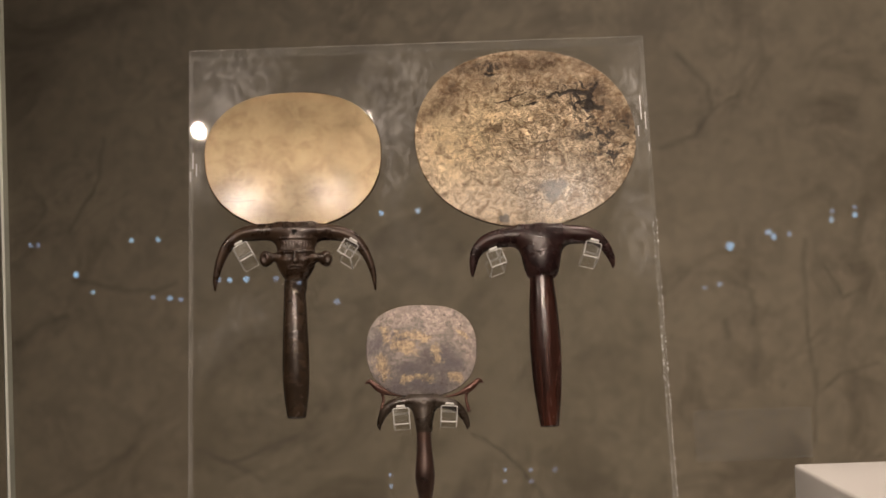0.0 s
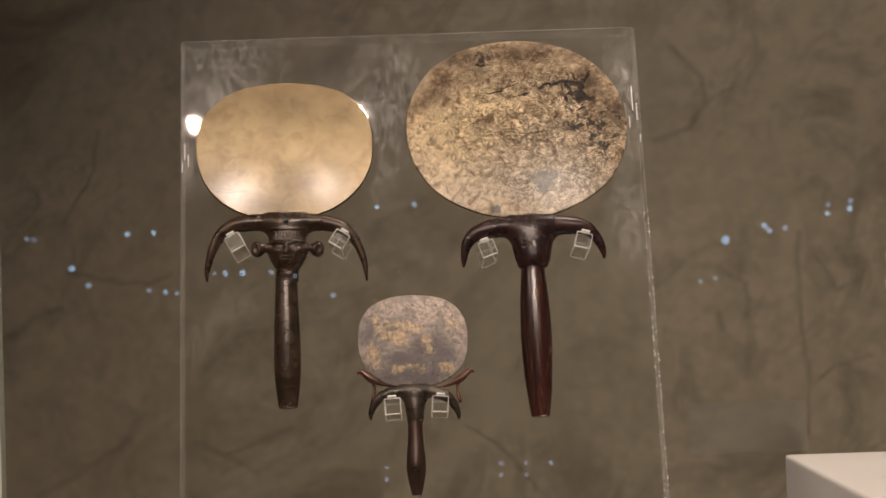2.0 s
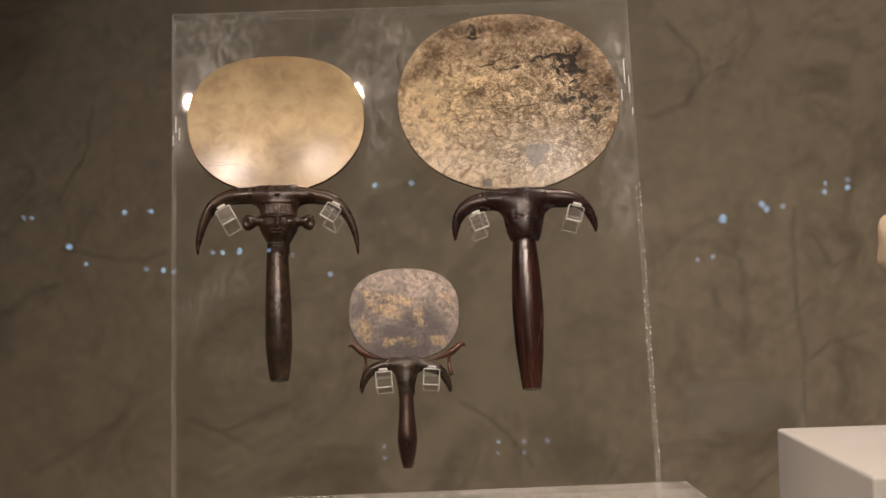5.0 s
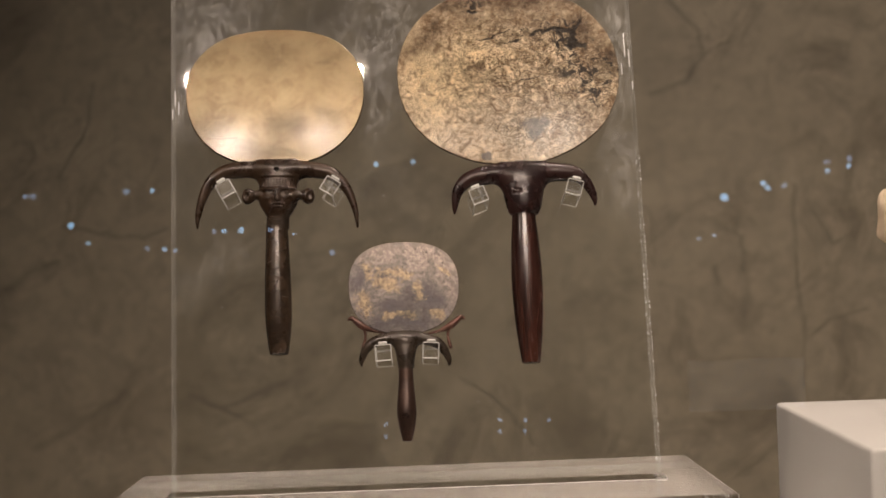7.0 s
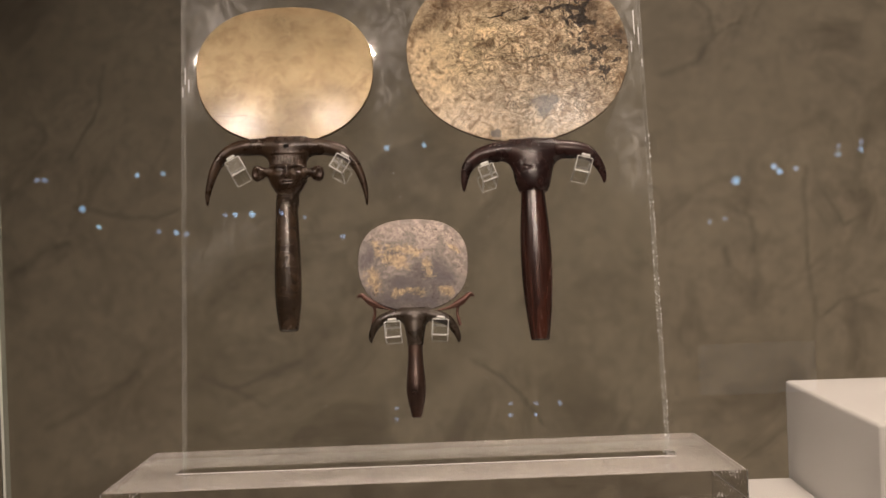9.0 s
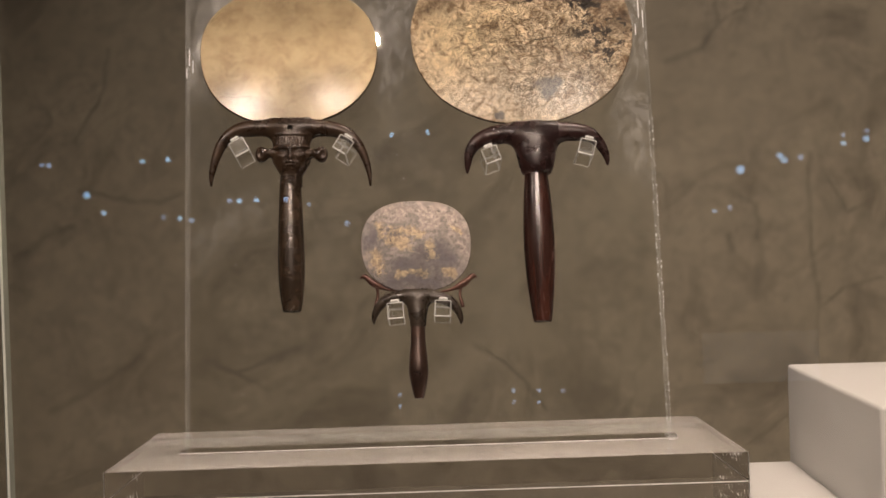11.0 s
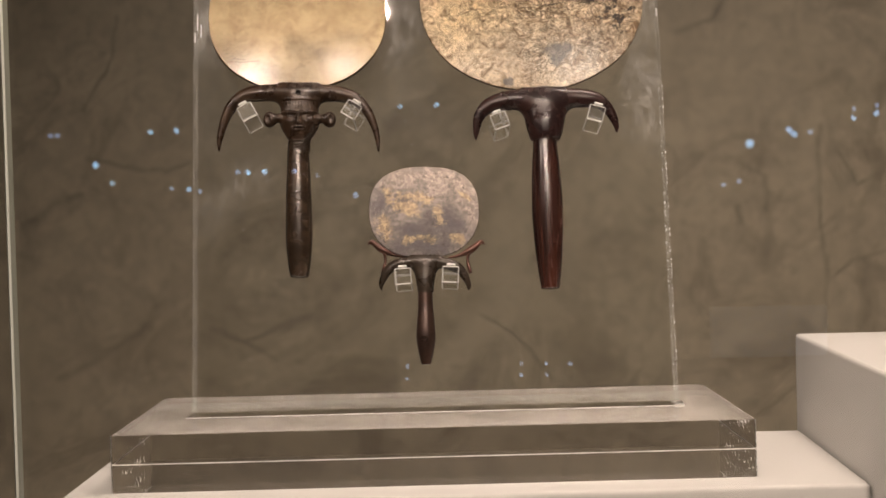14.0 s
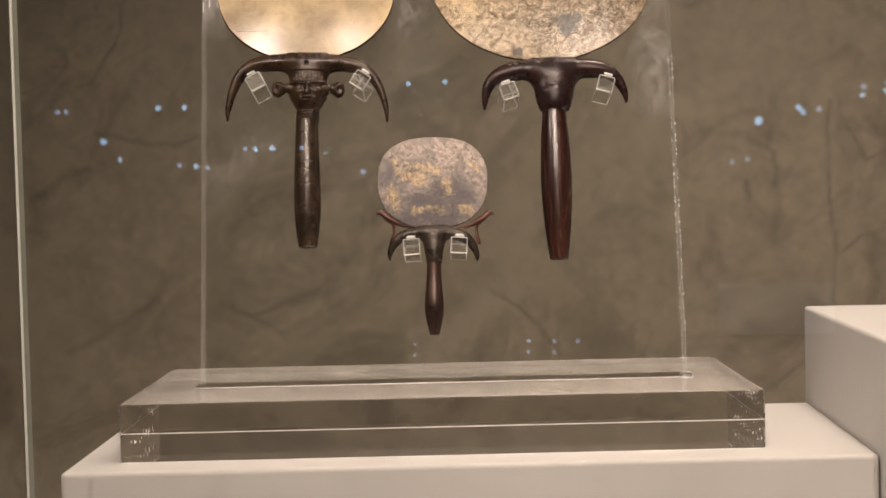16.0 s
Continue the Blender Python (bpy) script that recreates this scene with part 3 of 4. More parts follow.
BACK, FRONT = 1.198, -4.74
slab_of("floor", -3.2, 3.2, FRONT - 0.2, 1.5, -0.1, 0.0, FLOOR, "dark stone floor of the dim gallery", "floor")
slab_of("ceiling", -3.2, 3.2, FRONT - 0.2, 1.5, 3.2, 3.3, GALLERY, "dark plaster ceiling of the dim gallery", "ceiling")
slab_of("wall_south", -3.2, 3.2, FRONT - 0.2, FRONT, 0.0, 3.2, GALLERY, "dark gallery wall with small cool lamps", "wall")
slab_of("wall_west", -3.2, -3.0, FRONT, 1.5, 0.0, 3.2, GALLERY, "dark plain gallery side wall", "wall")
slab_of("wall_east", 3.0, 3.2, FRONT, 1.5, 0.0, 3.2, GALLERY, "dark plain gallery side wall", "wall")

# marble wall: a dark backing that shows in the joints, and the slabs
wall = slab_of("wall_north", -3.0, 3.0, BACK + 0.0006, 1.5, 0.0, 3.2, JOINT, "grey-brown veined marble slabs with fine dark joints", "wall")
ROWS_Z = [0.0, 0.43, 0.862, 0.916, 1.345, 1.775, 2.205, 2.635, 3.2]
COLS_X = [-3.0, -2.25, -0.78, 0.82, 2.3, 3.0]
for r, (z0, z1) in enumerate(zip(ROWS_Z, ROWS_Z[1:])):
    for x0, x1 in zip(COLS_X, COLS_X[1:]):
        g = 0.00015
        depth = 0.012 if r == 2 else 0.02
        part("marble_slab", box(x0 + g, x1 - g, BACK, BACK + depth, z0 + g, z1 - g, 0.0001, 1), MARBLE, wall, smooth=False)

# ---- the show case ----
case = tagged(new("show_case"), "glass-fronted show case on a dark base, front panes butted", "show case")
part("base", box(-1.0, 1.3, -0.14, BACK - 0.01, 0.06, 0.60, 0.003), GALLERY, case, smooth=False)
part("kick", box(-0.97, 1.27, -0.10, BACK - 0.03, 0.0, 0.06), BLACK, case, smooth=False)
part("lid", box(-1.0, 1.3, -0.14, BACK - 0.01, 2.40, 2.50, 0.003), BLACK, case, smooth=False)
for place in LID_SPOTS:
    bm = bmesh.new()
    bmesh.ops.create_cone(bm, cap_ends=False, segments=24, radius1=0.036, radius2=0.030, depth=0.03, matrix=Matrix.Translation((place[0], place[1], 2.386)))
    part("downlight_ring", bm, GLUE, case, "white ring of a recessed downlight")
PANE_Y, SEAM = -0.12, -0.248
for x0, x1 in ((-1.0, SEAM - 0.0011), (SEAM + 0.0011, 1.3)):
    pane = part("pane", box(x0, x1, PANE_Y - 0.005, PANE_Y + 0.005, 0.60, 2.40), [GLASS, GLASS_SIDE], case, "clear glass pane", smooth=False)
    for f in pane.data.polygons:
        f.material_index = 1 if abs(f.normal.x) > 0.8 else 0
    pane.visible_shadow = False
part("pane_edge", box(SEAM - 0.0008, SEAM + 0.0008, PANE_Y - 0.0045, PANE_Y + 0.0045, 0.60, 2.40, 0.0003, 1), GLASS_EDGE, case, "bright polished glass edge at the butt joint", smooth=False)

# low board plinth under the stand, the raised block beside it
def board(name, x0, x1, y0, y1, z0, z1, label):
    bm = box(x0, x1, y0, y1, z0, z1, 0.003, 3)
    return tagged(part(name, bm, LINEN, smooth=False), label, "plinth")


TURNED = math.tan(radians(2.6))
low = box(-0.254, 0.3, -0.032, 0.2005, 0.60, 1.0, 0.003, 3)
for v in low.verts:
    if v.co.x > 0:
        v.co.x += 0.0008 - (0.221 - v.co.y) * TURNED
tagged(part("display_plinth", low, LINEN, smooth=False), "low off-white cloth-covered plinth carrying the acrylic stand", "plinth")
raised = board("display_block", 0.302, 0.66, -0.075, 0.221, 0.60, 1.0775, "taller off-white cloth-covered plinth beside the acrylic stand")
raised.matrix_world = Matrix.Translation((0.302, 0.221, 0)) @ pose(0, 0, 0, 0, 0, -2.6) @ Matrix.Translation((-0.302, -0.221, 0))

# ---- acrylic stand: two glued layers with a slot, the sloping sheet and its pegs ----
LEAN_BACK = math.degrees(math.atan(0.2))
stand = tagged(new("acrylic_stand"), "clear acrylic stand with a leaning sheet on a thick two-layer base", "display stand")
stand.location = (0, 0, 1.0)
SX0, SX1, SD, SH = -0.22, 0.22, 0.198, 0.04


def slab_with_slot(x0, x1, y0, y1, z0, z1, sx0, sx1, sy0, sy1, depth):
    bm = bmesh.new()

    def loop(a, b, c, d, z):
        return [bm.verts.new(p) for p in ((a, c, z), (b, c, z), (b, d, z), (a, d, z))]

    def band(p, q):
        for i in range(4):
            bm.faces.new((p[i], p[(i + 1) % 4], q[(i + 1) % 4], q[i]))

    low, top = loop(x0, x1, y0, y1, z0), loop(x0, x1, y0, y1, z1)
    rim, pit = loop(sx0, sx1, sy0, sy1, z1), loop(sx0, sx1, sy0, sy1, z1 - depth)
    bm.faces.new(low[::-1])
    band(low, top)
    band(top, rim)
    band(rim, pit)
    bm.faces.new(pit)
    return bm


base_block = part("base_block", slab_with_slot(SX0, SX1, 0.0, SD, 0.0004, SH, -0.1825, 0.1855, 0.0775, 0.1045, 0.005), BLOCK, stand, smooth=False)
base_block.visible_shadow = False
for x0, x1 in ((SX0 - 0.0008, SX0 - 0.0002), (SX1 + 0.0002, SX1 + 0.0008)):
    part("side_face", box(x0, x1, 0.0005, SD - 0.0005, 0.0006, SH - 0.0004), EDGE, stand, "sawn side face with fine scratches", smooth=False)
rng = random.Random(5)
for side, count in ((SX0 + 0.0012, 26), (SX1 - 0.0012, 60)):
    bm = bmesh.new()
    for k in range(count):
        y, z = rng.uniform(0.004, 0.17), rng.choice((rng.uniform(0.003, 0.037), rng.uniform(0.028, 0.037), rng.uniform(0.003, 0.008)))
        size = rng.random() ** 2
        tall = 0.0012 if side > 0 else 0.0035
        if side < 0:
            y = 0.165 - 0.12 * rng.random() ** 2
        flake = box(-0.0001, 0.0001, -0.0016 * size - 0.0003, 0.0002, -0.0001, 0.0003 + tall * size)
        flake.transform(Matrix.Translation((side, y, z)) @ pose(0, 0, 0, rng.uniform(-50, 50), 0, 0))
        tmp = bpy.data.meshes.new("flake")
        flake.to_mesh(tmp)
        flake.free()
        bm.from_mesh(tmp)
        bpy.data.meshes.remove(tmp)
    tagged(part("edge_chips", bm, GLUE, stand, "tiny white chips and scratches", smooth=False), kind="stuff")
part("glue_bead", box(-0.1822, 0.1852, 0.0764, 0.0771, SH, SH + 0.0003), GLUE, stand, "thin whitish glue bead along the slot", smooth=False)
part("glue_blob", box(0.1775, 0.1850, 0.079, 0.0935, SH + 0.0001, SH + 0.0016, 0.0005, 2), EDGE, stand, "cloudy glue blob at the slot's end", smooth=False)
bm = bmesh.new()
for x0, x1, y0, y1 in ((SX0 - 0.0002, SX1 + 0.0002, -0.0003, 0.0), (SX0 - 0.0003, SX0, 0.0, SD), (SX1, SX1 + 0.0003, 0.0, SD)):
    box(x0, x1, y0, y1, 0.0196, 0.0203, bm=bm)
part("glue_line", bm, GLUE, stand, "thin whitish glue line between two layers", smooth=False)

sheet_at = Matrix.Translation((0, 0.0815, 0.040)) @ pose(0, 0, 0, -LEAN_BACK)
bm = box(-0.1785, 0.1815, 0.0, 0.018, -0.004, 0.396, 0.0006, 1)
for f in bm.faces:
    f.material_index = 0 if abs(f.normal.y) > 0.8 else 1
bm.transform(sheet_at)
sheet = part("sheet", bm, [SHEET, SHEET_EDGE], stand, "clear leaning sheet with wipe marks and lamp glare in its film", smooth=False)
sheet.visible_shadow = False


rng = random.Random(11)
bm = bmesh.new()
for k in range(26):
    x, v, r = rng.uniform(-0.17, 0.17), rng.uniform(0.02, 0.38), rng.uniform(0.00025, 0.0005)
    made = bmesh.ops.create_icosphere(bm, subdivisions=1, radius=r)["verts"]
    bmesh.ops.translate(bm, verts=made, vec=(x, -r * 0.6, v))
bm.transform(sheet_at)
tagged(part("dust_specks", bm, GLUE, stand, "a few white dust specks on the sheet"), kind="stuff")


bm = bmesh.new()
for k in range(170):
    v = 0.012 + 0.235 * rng.random() ** 1.15
    size = rng.random() ** 3
    made = bmesh.ops.create_cube(bm, size=1.0)["verts"]
    bmesh.ops.transform(bm, verts=made, matrix=Matrix.Translation((0.1817, rng.choice((0.001, 0.0175)) + rng.uniform(-0.0006, 0.0045) * (k % 3 == 0), v)) @ Matrix.Diagonal((0.0003 + 0.0006 * size, 0.0005 + 0.0008 * size, 0.0004 + 0.0016 * size, 1)))
# upright white bars stand in for the spots' glints at the sheet's edges
for x, y, v, tall in ((0.1786, -0.0002, 0.318, 0.014), (0.1755, -0.0002, 0.326, 0.020), (0.1725, -0.0002, 0.312, 0.009), (0.1800, -0.0002, 0.300, 0.006), (-0.1752, -0.0002, 0.298, 0.013), (-0.1725, -0.0002, 0.292, 0.010), (-0.1772, -0.0002, 0.288, 0.008)):
    box(x - 0.0004, x + 0.0004, y - 0.0003, y, v, v + tall, bm=bm)
bm.transform(sheet_at)
tagged(part("rim_chips_and_glints", bm, GLUE, stand, "fine white saw chips along the sheet's rim, and white bars for lamp glints", smooth=False), kind="stuff")


def peg(x, v, turn, lip):
    """A clear notched peg that stands out from the sheet."""
    bm = box(-0.0062, 0.0062, -0.036, -0.0005, -0.0062, 0.0062, 0.0009, 1)
    at = sheet_at @ Matrix.Translation((x, 0, v)) @ pose(0, 0, 0, 0, turn, 0)
    bm.normal_update()
    for f in bm.faces:
        f.material_index = 0 if max(abs(c) for c in f.normal) > 0.9 and f.calc_area() > 2.5e-5 else 1
    bm.transform(at)
    ob = part("peg", bm, [PEG_CLEAR, PEG_BEVEL], stand, "small clear acrylic peg", smooth=False)
    ob.visible_shadow = False
    bm = box(-0.0032, 0.0032, -0.036, -0.031, 0.0063, 0.0062 + lip, 0.0005, 1)
    # pale bar: the gleam along the front's lower edge, put in as a piece
    box(-0.0058, 0.0050, -0.0364, -0.0361, -0.0060, -0.0052, bm=bm)
    bm.transform(at)
    part("peg_lip_and_gleam", bm, PEG_EDGE, ob, "cloudy sawn lip of the peg, and a pale bar for its bright lower edge", smooth=False)
    return ob


def on_sheet(z):
    return (z - 1.04) * 1.0198


for x, z, turn, lip in [(-0.1325, 1.2580, -28, 0.0022), (-0.0550, 1.2575, 33, 0.0022), (0.0548, 1.2465, -19, 0.0022), (0.1262, 1.2500, 16, 0.0022), (-0.0195, 1.1340, -3, 0.002), (0.0150, 1.1345, 4, 0.002)]:
    peg(x, on_sheet(z), turn, lip)


# ---- the three hand mirrors ----
def mirror_at(name, x, z, turn, label):
    ob = tagged(new(name), label, "hand mirror", "hand mirrors on the stand")
    ob.matrix_world = Matrix.Translation((x, 0.0535 + (z - 1.04) * 0.195, z)) @ pose(0, 0, 0, -11.03) @ pose(0, 0, 0, 0, turn, 0)
    return ob


def oval(bm, x, y, v, rx, ry, rv, turn=0.0, n=12):
    made = bmesh.ops.create_uvsphere(bm, u_segments=n * 2, v_segments=n, radius=1.0)["verts"]
    bmesh.ops.transform(bm, verts=made, matrix=Matrix.Translation((x * MM, y * MM, v * MM)) @ pose(0, 0, 0, 0, turn, 0) @ Matrix.Diagonal((rx * MM, ry * MM, rv * MM, 1)))
    return bm


# polished mirror with a mask and horns on its handle
one = mirror_at("hand_mirror", -0.0962, 1.142, 0.0, "golden polished bronze mirror with a horned mask handle")
disc_one = disc_mesh(0.8, 199.2, 67.2, 52.0, 58.5, 2.35, 2.15, 4.0, 1.35, 0.006, 1.0)
disc_one.transform(Matrix.Translation((0, 0, 0.147)) @ pose(0, 0, 0, -3.9) @ Matrix.Translation((0, 0, -0.147)))
part("disc", disc_one, [BRONZE1, RIM], one, "polished golden bronze disc with small dark flecks")
part("grip", turned([(0, 6.2, 6.2), (0.8, 6.9, 6.9), (1.8, 7.1, 7.1), (10, 8.3, 8.3), (22, 9.5, 9.5), (36, 9.9, 9.9), (55, 9.6, 9.6), (76, 8.8, 8.8), (98, 7.9, 7.9)], x=0.8), DARK_BRONZE, one)
bm = bmesh.new()
for v in (94.6, 96.8, 99.0, 101.2):
    turned([(v - 1.1, 7.8, 7.8), (v - 0.5, 8.4, 8.4), (v + 0.5, 8.4, 8.4), (v + 1.1, 7.8, 7.8)], count=3, bm=bm, x=1.6)
part("neck_rings", bm, DARK_BRONZE, one)
body = Solid(-62, 65, -14, 10, 90, 150, 0.6)
body.lathe(2.2, [(101, 8.0, 7.8), (103, 8.6, 8.2), (105, 10.0, 8.8), (108, 11.6, 9.6), (111, 13.3, 10.2), (115, 14.6, 10.4), (120, 14.4, 10.0), (125, 14.0, 9.0), (129, 14.6, 8.4), (134, 15.6, 8.0), (139, 16.6, 7.8), (142, 16.0, 7.2), (144.5, 13.0, 6.2)])
body.limb([(-4, 139.4, 6.6), (-16, 139.8, 6.5), (-28.5, 139.6, 6.3), (-39, 137.6, 5.5), (-48.1, 130.6, 4.6), (-53.8, 119.5, 3.5), (-57.6, 104.8, 2.2), (-58.0, 96.4, 0.8)], 0.88, 7.0)
body.limb([(8, 138.9, 6.6), (20, 138.6, 6.5), (34.2, 136.8, 5.8), (45.8, 131.8, 4.7), (54.6, 119.8, 3.4), (59.3, 105.0, 2.2), (60.4, 93.0, 0.8)], 0.88, 7.0)
for x, v, s in ((-20.2, 118.6, -1), (24.8, 117.3, 1)):
    body.limb([(x - s * 12, v + 1.2, 3.0), (x - s * 6, v + 0.8, 3.3), (x - s * 2, v, 4.2)], 0.9, 2.5, -2.5)
    body.ball(x, -2.5, v, 4.6, 4.6, 6.2, 2.0)
    body.ball(x + s * 1.0, -7.4, v - 0.6, 2.5, 2.0, 3.9, cut=True)
# the face: brows, eyes, nose, lips and chin in low relief
for s in (-1, 1):
    body.carve(-1.35, 2.3 + s * 2.4, 121.6, 2.3 + s * 12.5, 122.6, 1.1)
    body.carve(1.35, 2.3 + s * 3.4, 119.4, 2.3 + s * 10.5, 120.0, 1.5)
    body.carve(-1.35, 2.3 + s * 4.8, 119.3, 2.3 + s * 8.2, 119.7, 0.9)
    body.carve(-0.90, 2.3 + s * 6.5, 115.2, 2.3 + s * 9.5, 116.2, 2.2)
    body.carve(0.75, 2.3 + s * 3.6, 114.6, 2.3 + s * 4.6, 112.0, 0.9)
body.limb([(2.3, 121.8, 1.1), (2.3, 117.5, 1.5), (2.3, 114.4, 2.3)], 0.9, 1.4, -10.2)
body.carve(-1.20, -0.4, 110.8, 5.0, 110.8, 0.7)
body.carve(0.90, -0.9, 109.6, 5.5, 109.6, 0.5)
body.carve(-1.05, 0.0, 108.4, 4.6, 108.4, 0.7)
# the fluted fringe over the brow between two lines, and the small hole above it
for k in range(12):
    body.carve(0.8, -9.6 + k * 2.2, 125.4, -9.4 + k * 2.2, 129.8, 0.55)
body.carve(0.55, -10.5, 131.4, 15.5, 130.9, 0.55)
body.carve(0.55, -10.5, 124.2, 15.5, 123.8, 0.55)
body.carve(-0.35, -9.0, 132.8, 14.0, 132.3, 0.7)
body.ball(1.8, -9.0, 137.4, 1.7, 5.0, 1.7, cut=True)
body.carve(0.6, 25.0, 138.6, 25.6, 134.8, 0.8)
body.carve(0.6, 28.0, 138.0, 28.4, 134.4, 0.8)
part("horned_mask", body.mesh(), HEAD_BRONZE, one, "dark brown bronze mask with cow ears and down-curved horns")
# a black disc at the hole's bottom makes its shade
bm = bmesh.new()
bmesh.ops.create_cone(bm, cap_ends=True, segments=20, radius1=1.6 * MM, radius2=1.6 * MM, depth=0.6 * MM, matrix=Matrix.Translation((1.8 * MM, -4.6 * MM, 137.4 * MM)) @ pose(0, 0, 0, 90))
part("rivet_hole_shade", bm, BLACK, one, "black disc for the shade inside the small round hole")

# large mirror with a crackled disc and wooden grip
two = mirror_at("hand_mirror", 0.0870, 1.1292, 0.0, "large crackled bronze mirror with a dark polished wooden handle")
disc_two = disc_mesh(-5.2, 222.5, 84.4, 71.8, 73.5, 2.12, 2.1, 4.2, 1.8, 0.010, 7.0)
disc_two.transform(Matrix.Translation((0, 0, 0.150)) @ pose(0, 0, 0, -4.5) @ Matrix.Translation((0, 0, -0.150)))
part("disc", disc_two, [BRONZE2, RIM], two, "wide golden-brown disc with dark crackled corrosion")
part("grip", turned([(0, 6.4, 6.4), (1.4, 6.9, 6.9), (14, 8.6, 8.6), (33, 10.5, 10.5), (59, 11.5, 11.5), (86, 10.6, 10.6), (106, 9.0, 9.0), (112, 8.7, 8.7)], x=0.8), WOOD, two, "dark red-brown polished wooden grip")
body = Solid(-56, 60, -13, 11, 107, 155, 0.6)
body.lathe(1.4, [(110.2, 8.4, 8.2), (111.0, 10.4, 9.8), (113.5, 11.8, 10.8), (118, 13.2, 11.4), (126, 14.8, 11.4), (133, 16.4, 10.6), (140, 17.6, 9.6), (145, 17.0, 8.2), (148.5, 14.0, 6.8)])
body.limb([(-2, 142.8, 7.4), (-18, 142.8, 7.6), (-30.5, 141.2, 7.1), (-39.6, 138.6, 5.8), (-45.4, 133.4, 4.7), (-48.6, 127.2, 3.6), (-50.0, 118.8, 2.3), (-50.4, 113.2, 0.8)], 0.85, 8.0)
body.limb([(4, 142.8, 7.3), (22, 142.8, 7.3), (35.4, 141.6, 6.5), (42.8, 139.4, 5.4), (48.9, 133.4, 4.2), (52.8, 126.0, 3.1), (54.4, 119.8, 1.9), (54.3, 116.2, 0.8)], 0.85, 8.0)
for a in ((-5.6, 128.8, -0.6, 127.3), (-0.6, 127.3, -5.7, 125.7), (-5.7, 125.7, -5.6, 126.6)):
    body.carve(0.8, *a, 0.6)
for a in ((-9, 113.5, 1.2), (6, 116, 0.9), (11, 113.0, 1.0), (-4, 116.5, 0.7), (3, 131, 0.7), (8.5, 128, 0.6)):
    body.carve(0.35, a[0], a[1], a[0] + 0.6, a[1] - 0.4, a[2])
part("horned_umbel", body.mesh(), DARK_PURPLE, two, "dark flared socket with down-curved horns below the disc")

# small mirror with two birds
three = mirror_at("hand_mirror", -0.0046, 1.0769, 0.6, "small grey mottled bronze mirror with two birds above its handle")
part("disc", disc_mesh(0.2, 113.2, 40.5, 33.0, 35.2, 2.5, 2.35, 3.4, 1.4, 0.006, 13.0), [BRONZE3, RIM], three, "grey-violet disc with golden worn patches")
part("grip", turned([(0, 3.0, 3.0), (0.8, 3.5, 3.5), (8, 5.3, 5.3), (19, 7.1, 6.9), (28, 6.7, 6.7), (42, 5.5, 5.5), (54, 5.2, 5.2)], x=0.4), RED_BRONZE, three, "slim brown bronze grip")
body = Solid(-36, 37, -9, 8, 50, 83, 0.5)
body.lathe(0.6, [(52.0, 5.2, 5.2), (53.5, 5.9, 5.7), (60, 6.6, 6.0), (66, 7.8, 5.8), (72, 9.4, 5.4), (77, 10.4, 4.8), (79.6, 10.6, 4.2)], 2.0)
body.limb([(-2, 75.2, 4.4), (-11, 75.0, 4.3), (-19.4, 73.7, 4.2), (-25.4, 70.5, 3.7), (-29.2, 65.8, 3.0), (-31.6, 59.2, 1.9), (-31.6, 55.2, 0.7)], 0.9, 4.5)
body.limb([(3, 75.0, 4.4), (12, 74.4, 4.3), (20.4, 72.4, 4.2), (26.4, 68.8, 3.7), (30.3, 62.6, 2.8), (32.2, 57.2, 1.8), (32.0, 54.2, 0.7)], 0.9, 4.5)
body.carve(0.5, 0.6, 74.6, 0.8, 74.2, 1.0)
body.carve(0.35, -5.5, 53.6, 6.7, 53.4, 0.5)
part("horned_umbel", body.mesh(), GREEN_BRONZE, three, "dark bronze socket with two thin horns")
for s, dx, dv in ((-1, 0.0, 0.0), (1, 3.2, -1.2)):
    def side(rows):
        return [(s * x + dx, v + dv, w) for x, v, w in rows]

    body = Solid(min(s * 12, s * 44) + dx, max(s * 12, s * 44) + dx, -6, 6, 64, 94, 0.4)
    body.limb(side([(41.2, 88.8, 0.5), (39.6, 90.2, 1.3), (37.6, 90.3, 1.9), (35.2, 88.2, 2.1), (32.2, 85.6, 2.7), (28.6, 83.4, 2.5), (24.5, 81.6, 1.6), (19.5, 80.0, 1.0), (14.5, 79.2, 0.6)]), 0.95, 1.0)
    body.carve(0.35, *side([(34.0, 84.6, 0)])[0][:2], *side([(22.0, 80.6, 0)])[0][:2], 0.4)
    bird = part("bird_figure", body.mesh(), COPPER, three, "plain reddish bird figure facing outwards")
    bm = horn(bmesh.new(), side([(29.4, 83.0, 1.6), (28.6, 79.0, 1.1), (28.6, 75.5, 1.0), (29.4, 72.0, 1.3), (30.6, 67.5, 1.3)]), 10, 4)
    part("leg", bm, COPPER, bird)

# ---- carved stone on the raised block, at the edge of the view ----
stone = tagged(new("stone_fragment"), "beige carved limestone fragment held above the block by a mount", "stone fragment")
stone.location = (0.40, 0.11, 1.0775)
bm = bmesh.new()
bmesh.ops.create_icosphere(bm, subdivisions=4, radius=1.0)
for v in bm.verts:
    p = v.co.copy()
    q = Vector([math.copysign(abs(c) ** 0.62, c) for c in p])
    v.co = Vector((q.x * 0.040, q.y * 0.014, 0.148 + q.z * 0.029)) + p * 0.005 * noise.noise(p * 2.3)
part("fragment", bm, STONE, stone)
part("mount_pin", box(-0.003, 0.003, -0.003, 0.003, 0.004, 0.126), BLACK, stone, smooth=False)
part("mount_foot", box(-0.022, 0.022, -0.018, 0.018, 0.0, 0.004, 0.001, 1), BLACK, stone, smooth=False)

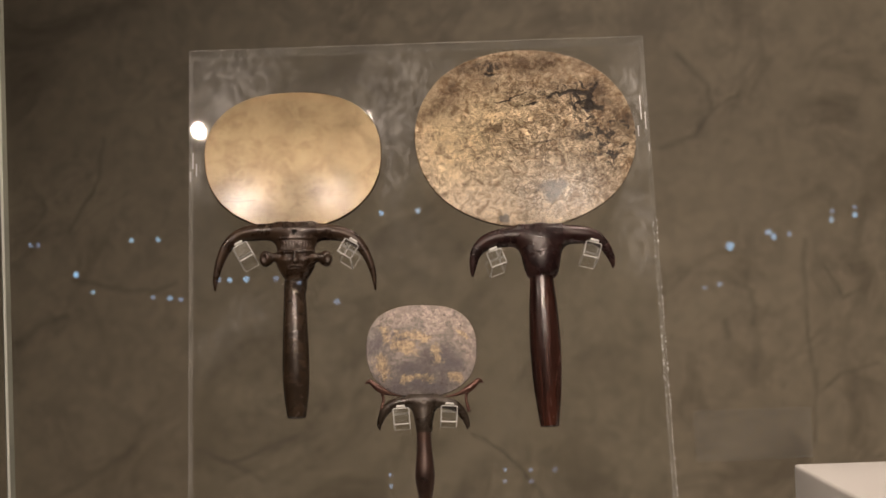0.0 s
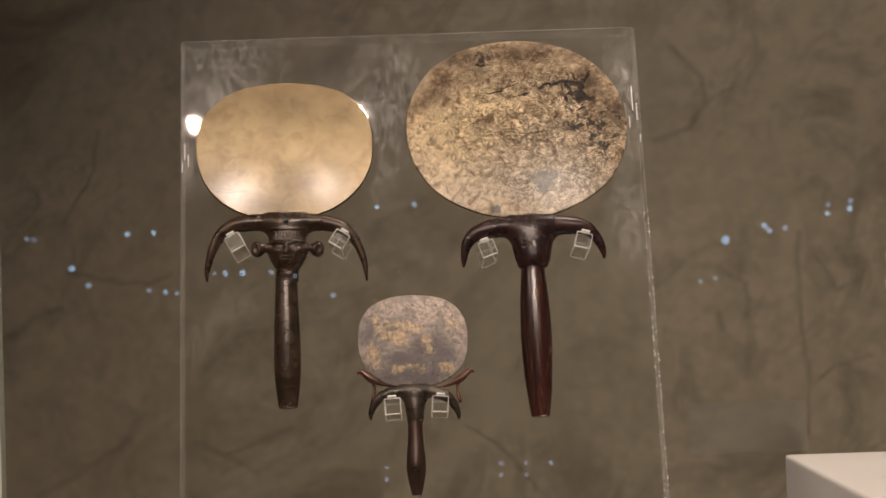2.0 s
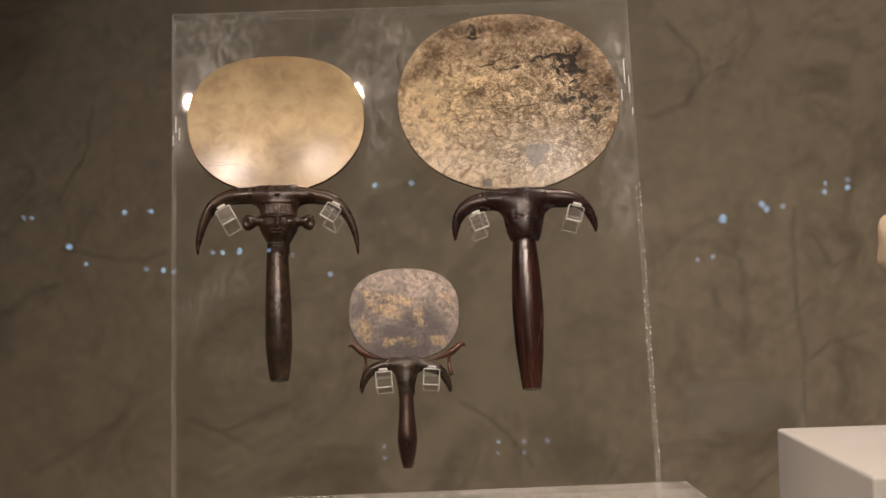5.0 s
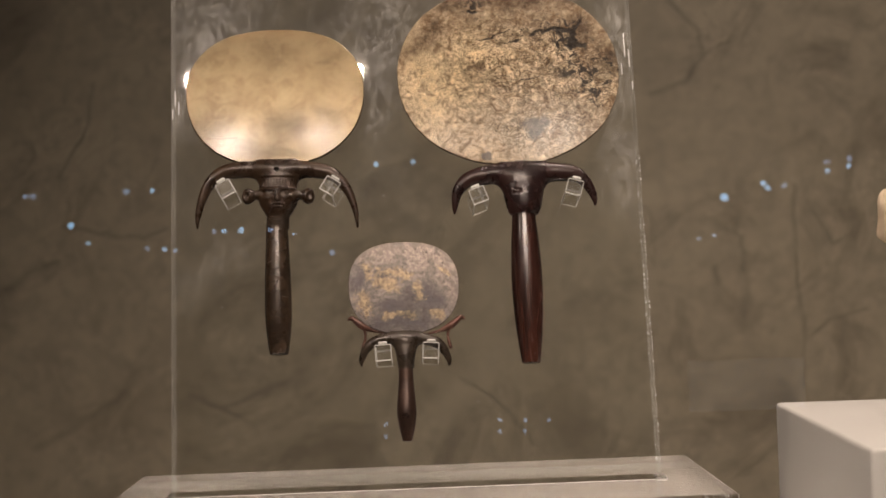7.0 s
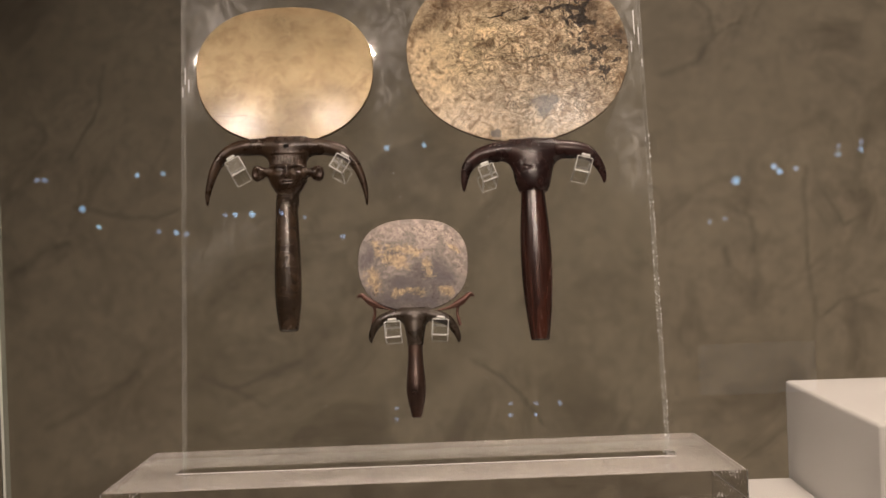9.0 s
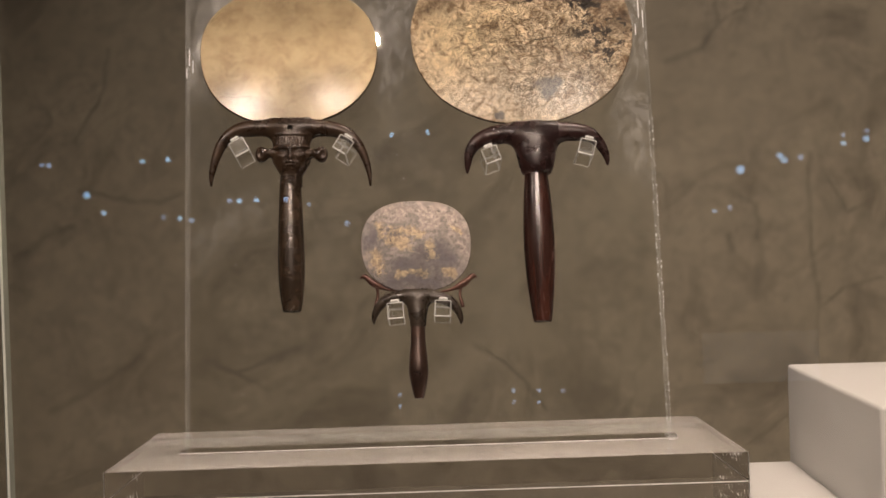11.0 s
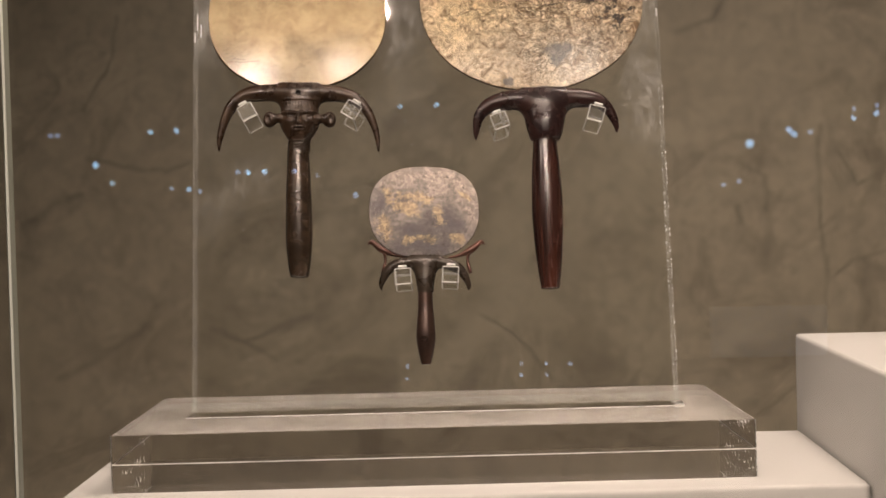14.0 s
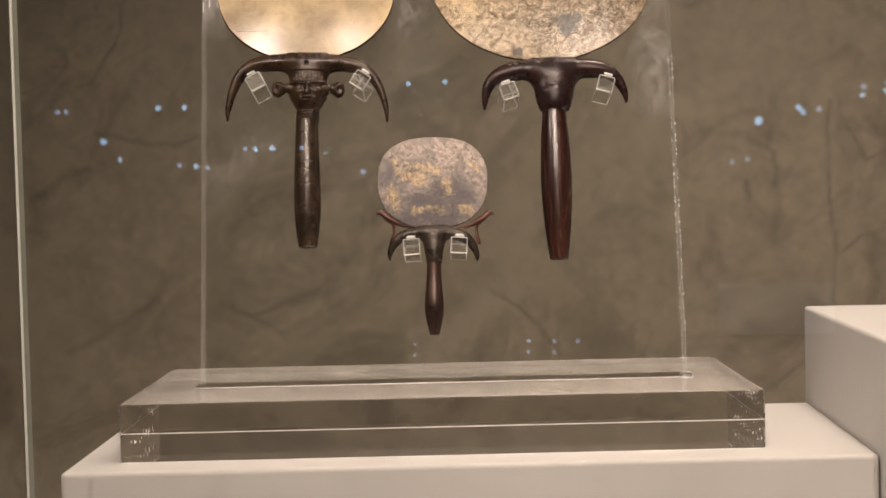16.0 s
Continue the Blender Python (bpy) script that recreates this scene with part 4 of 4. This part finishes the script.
# ---- gallery lamps ----
def ceiling_spot(place, target):
    ob = tagged(new("spotlight"), "small black track spotlight on the gallery ceiling", "spotlight", "gallery ceiling spotlights")
    ob.location = (place[0], place[1] - 0.10, 3.2)
    part("stem", box(-0.012, 0.012, -0.012, 0.012, -0.09, 0.0), BLACK, ob, smooth=False)
    bm = bmesh.new()
    way = (Vector(target) - Vector(place)).normalized()
    back = Vector((0, 0.10, place[2] - 3.2)) - way * 0.11
    bmesh.ops.create_cone(bm, cap_ends=True, segments=28, radius1=0.045, radius2=0.045, depth=0.11, matrix=Matrix.Translation(back) @ way.to_track_quat("Z", "Y").to_matrix().to_4x4())
    part("can", bm, BLACK, ob)
    return ob


for place, watts in SPOTS:
    ceiling_spot(place, (0.05, 0.10, 1.12))
# a can for the added side fill
ceiling_spot(SIDE_FILL, (0.50, 0.12, 1.06))

# small cool lamps on the far gallery wall: x, height, size in mm, strong or dim
LAMPS = [
    (-1.076, 1.509, 10, 1), (-0.978, 1.510, 10, 1), (-1.288, 1.388, 13, 1), (-1.227, 1.319, 9, 1), (-1.003, 1.293, 9, 0), (-0.940, 1.287, 10, 1),
    (-0.897, 1.280, 9, 0), (-1.455, 1.504, 9, 0), (-1.425, 1.503, 9, 0), (-0.752, 1.348, 9, 0), (-0.714, 1.347, 10, 1), (-0.650, 1.348, 12, 1),
    (-0.539, 1.347, 10, 0), (-0.452, 1.327, 8, 0), (-0.311, 1.251, 11, 0), (-0.133, 1.579, 10, 1), (0.006, 1.582, 10, 1), (-0.132, 0.595, 8, 0),
    (-0.133, 0.552, 8, 0), (0.299, 0.596, 8, 0), (0.297, 0.553, 8, 0), (0.395, 0.593, 8, 0), (0.394, 0.550, 8, 0), (0.485, 0.591, 8, 0),
    (1.138, 1.263, 9, 0), (1.182, 1.406, 17, 1), (1.331, 1.455, 12, 1), (1.350, 1.436, 12, 1), (1.411, 1.445, 10, 0), (1.577, 1.526, 9, 0),
    (1.575, 1.493, 10, 1), (1.664, 1.538, 9, 0), (1.662, 1.508, 11, 1), (1.079, 1.253, 9, 0),
]
for x, z, size, strong in LAMPS:
    lamp = tagged(new("wall_lamp"), "tiny cool white lamp on the dark gallery wall", "lamp", "small lamps on the gallery wall")
    lamp.location = (x, FRONT, z)
    bm = bmesh.new()
    bmesh.ops.create_cone(bm, cap_ends=True, segments=16, radius1=0.016, radius2=0.013, depth=0.012, matrix=Matrix.Translation((0, 0.006, 0)) @ pose(0, 0, 0, -90))
    part("housing", bm, BLACK, lamp)
    part("bulb", oval(bmesh.new(), 0, 12, 0, size, 5, size, 0, 8), BLUE if strong else BLUE_DIM, lamp)
screen_ob = part("wall_screen", box(1.02, 1.46, FRONT, FRONT + 0.02, 0.60, 0.79, 0.003, 1), SCREEN, smooth=False)
tagged(screen_ob, "dim bluish screen on the dark gallery wall", "screen")
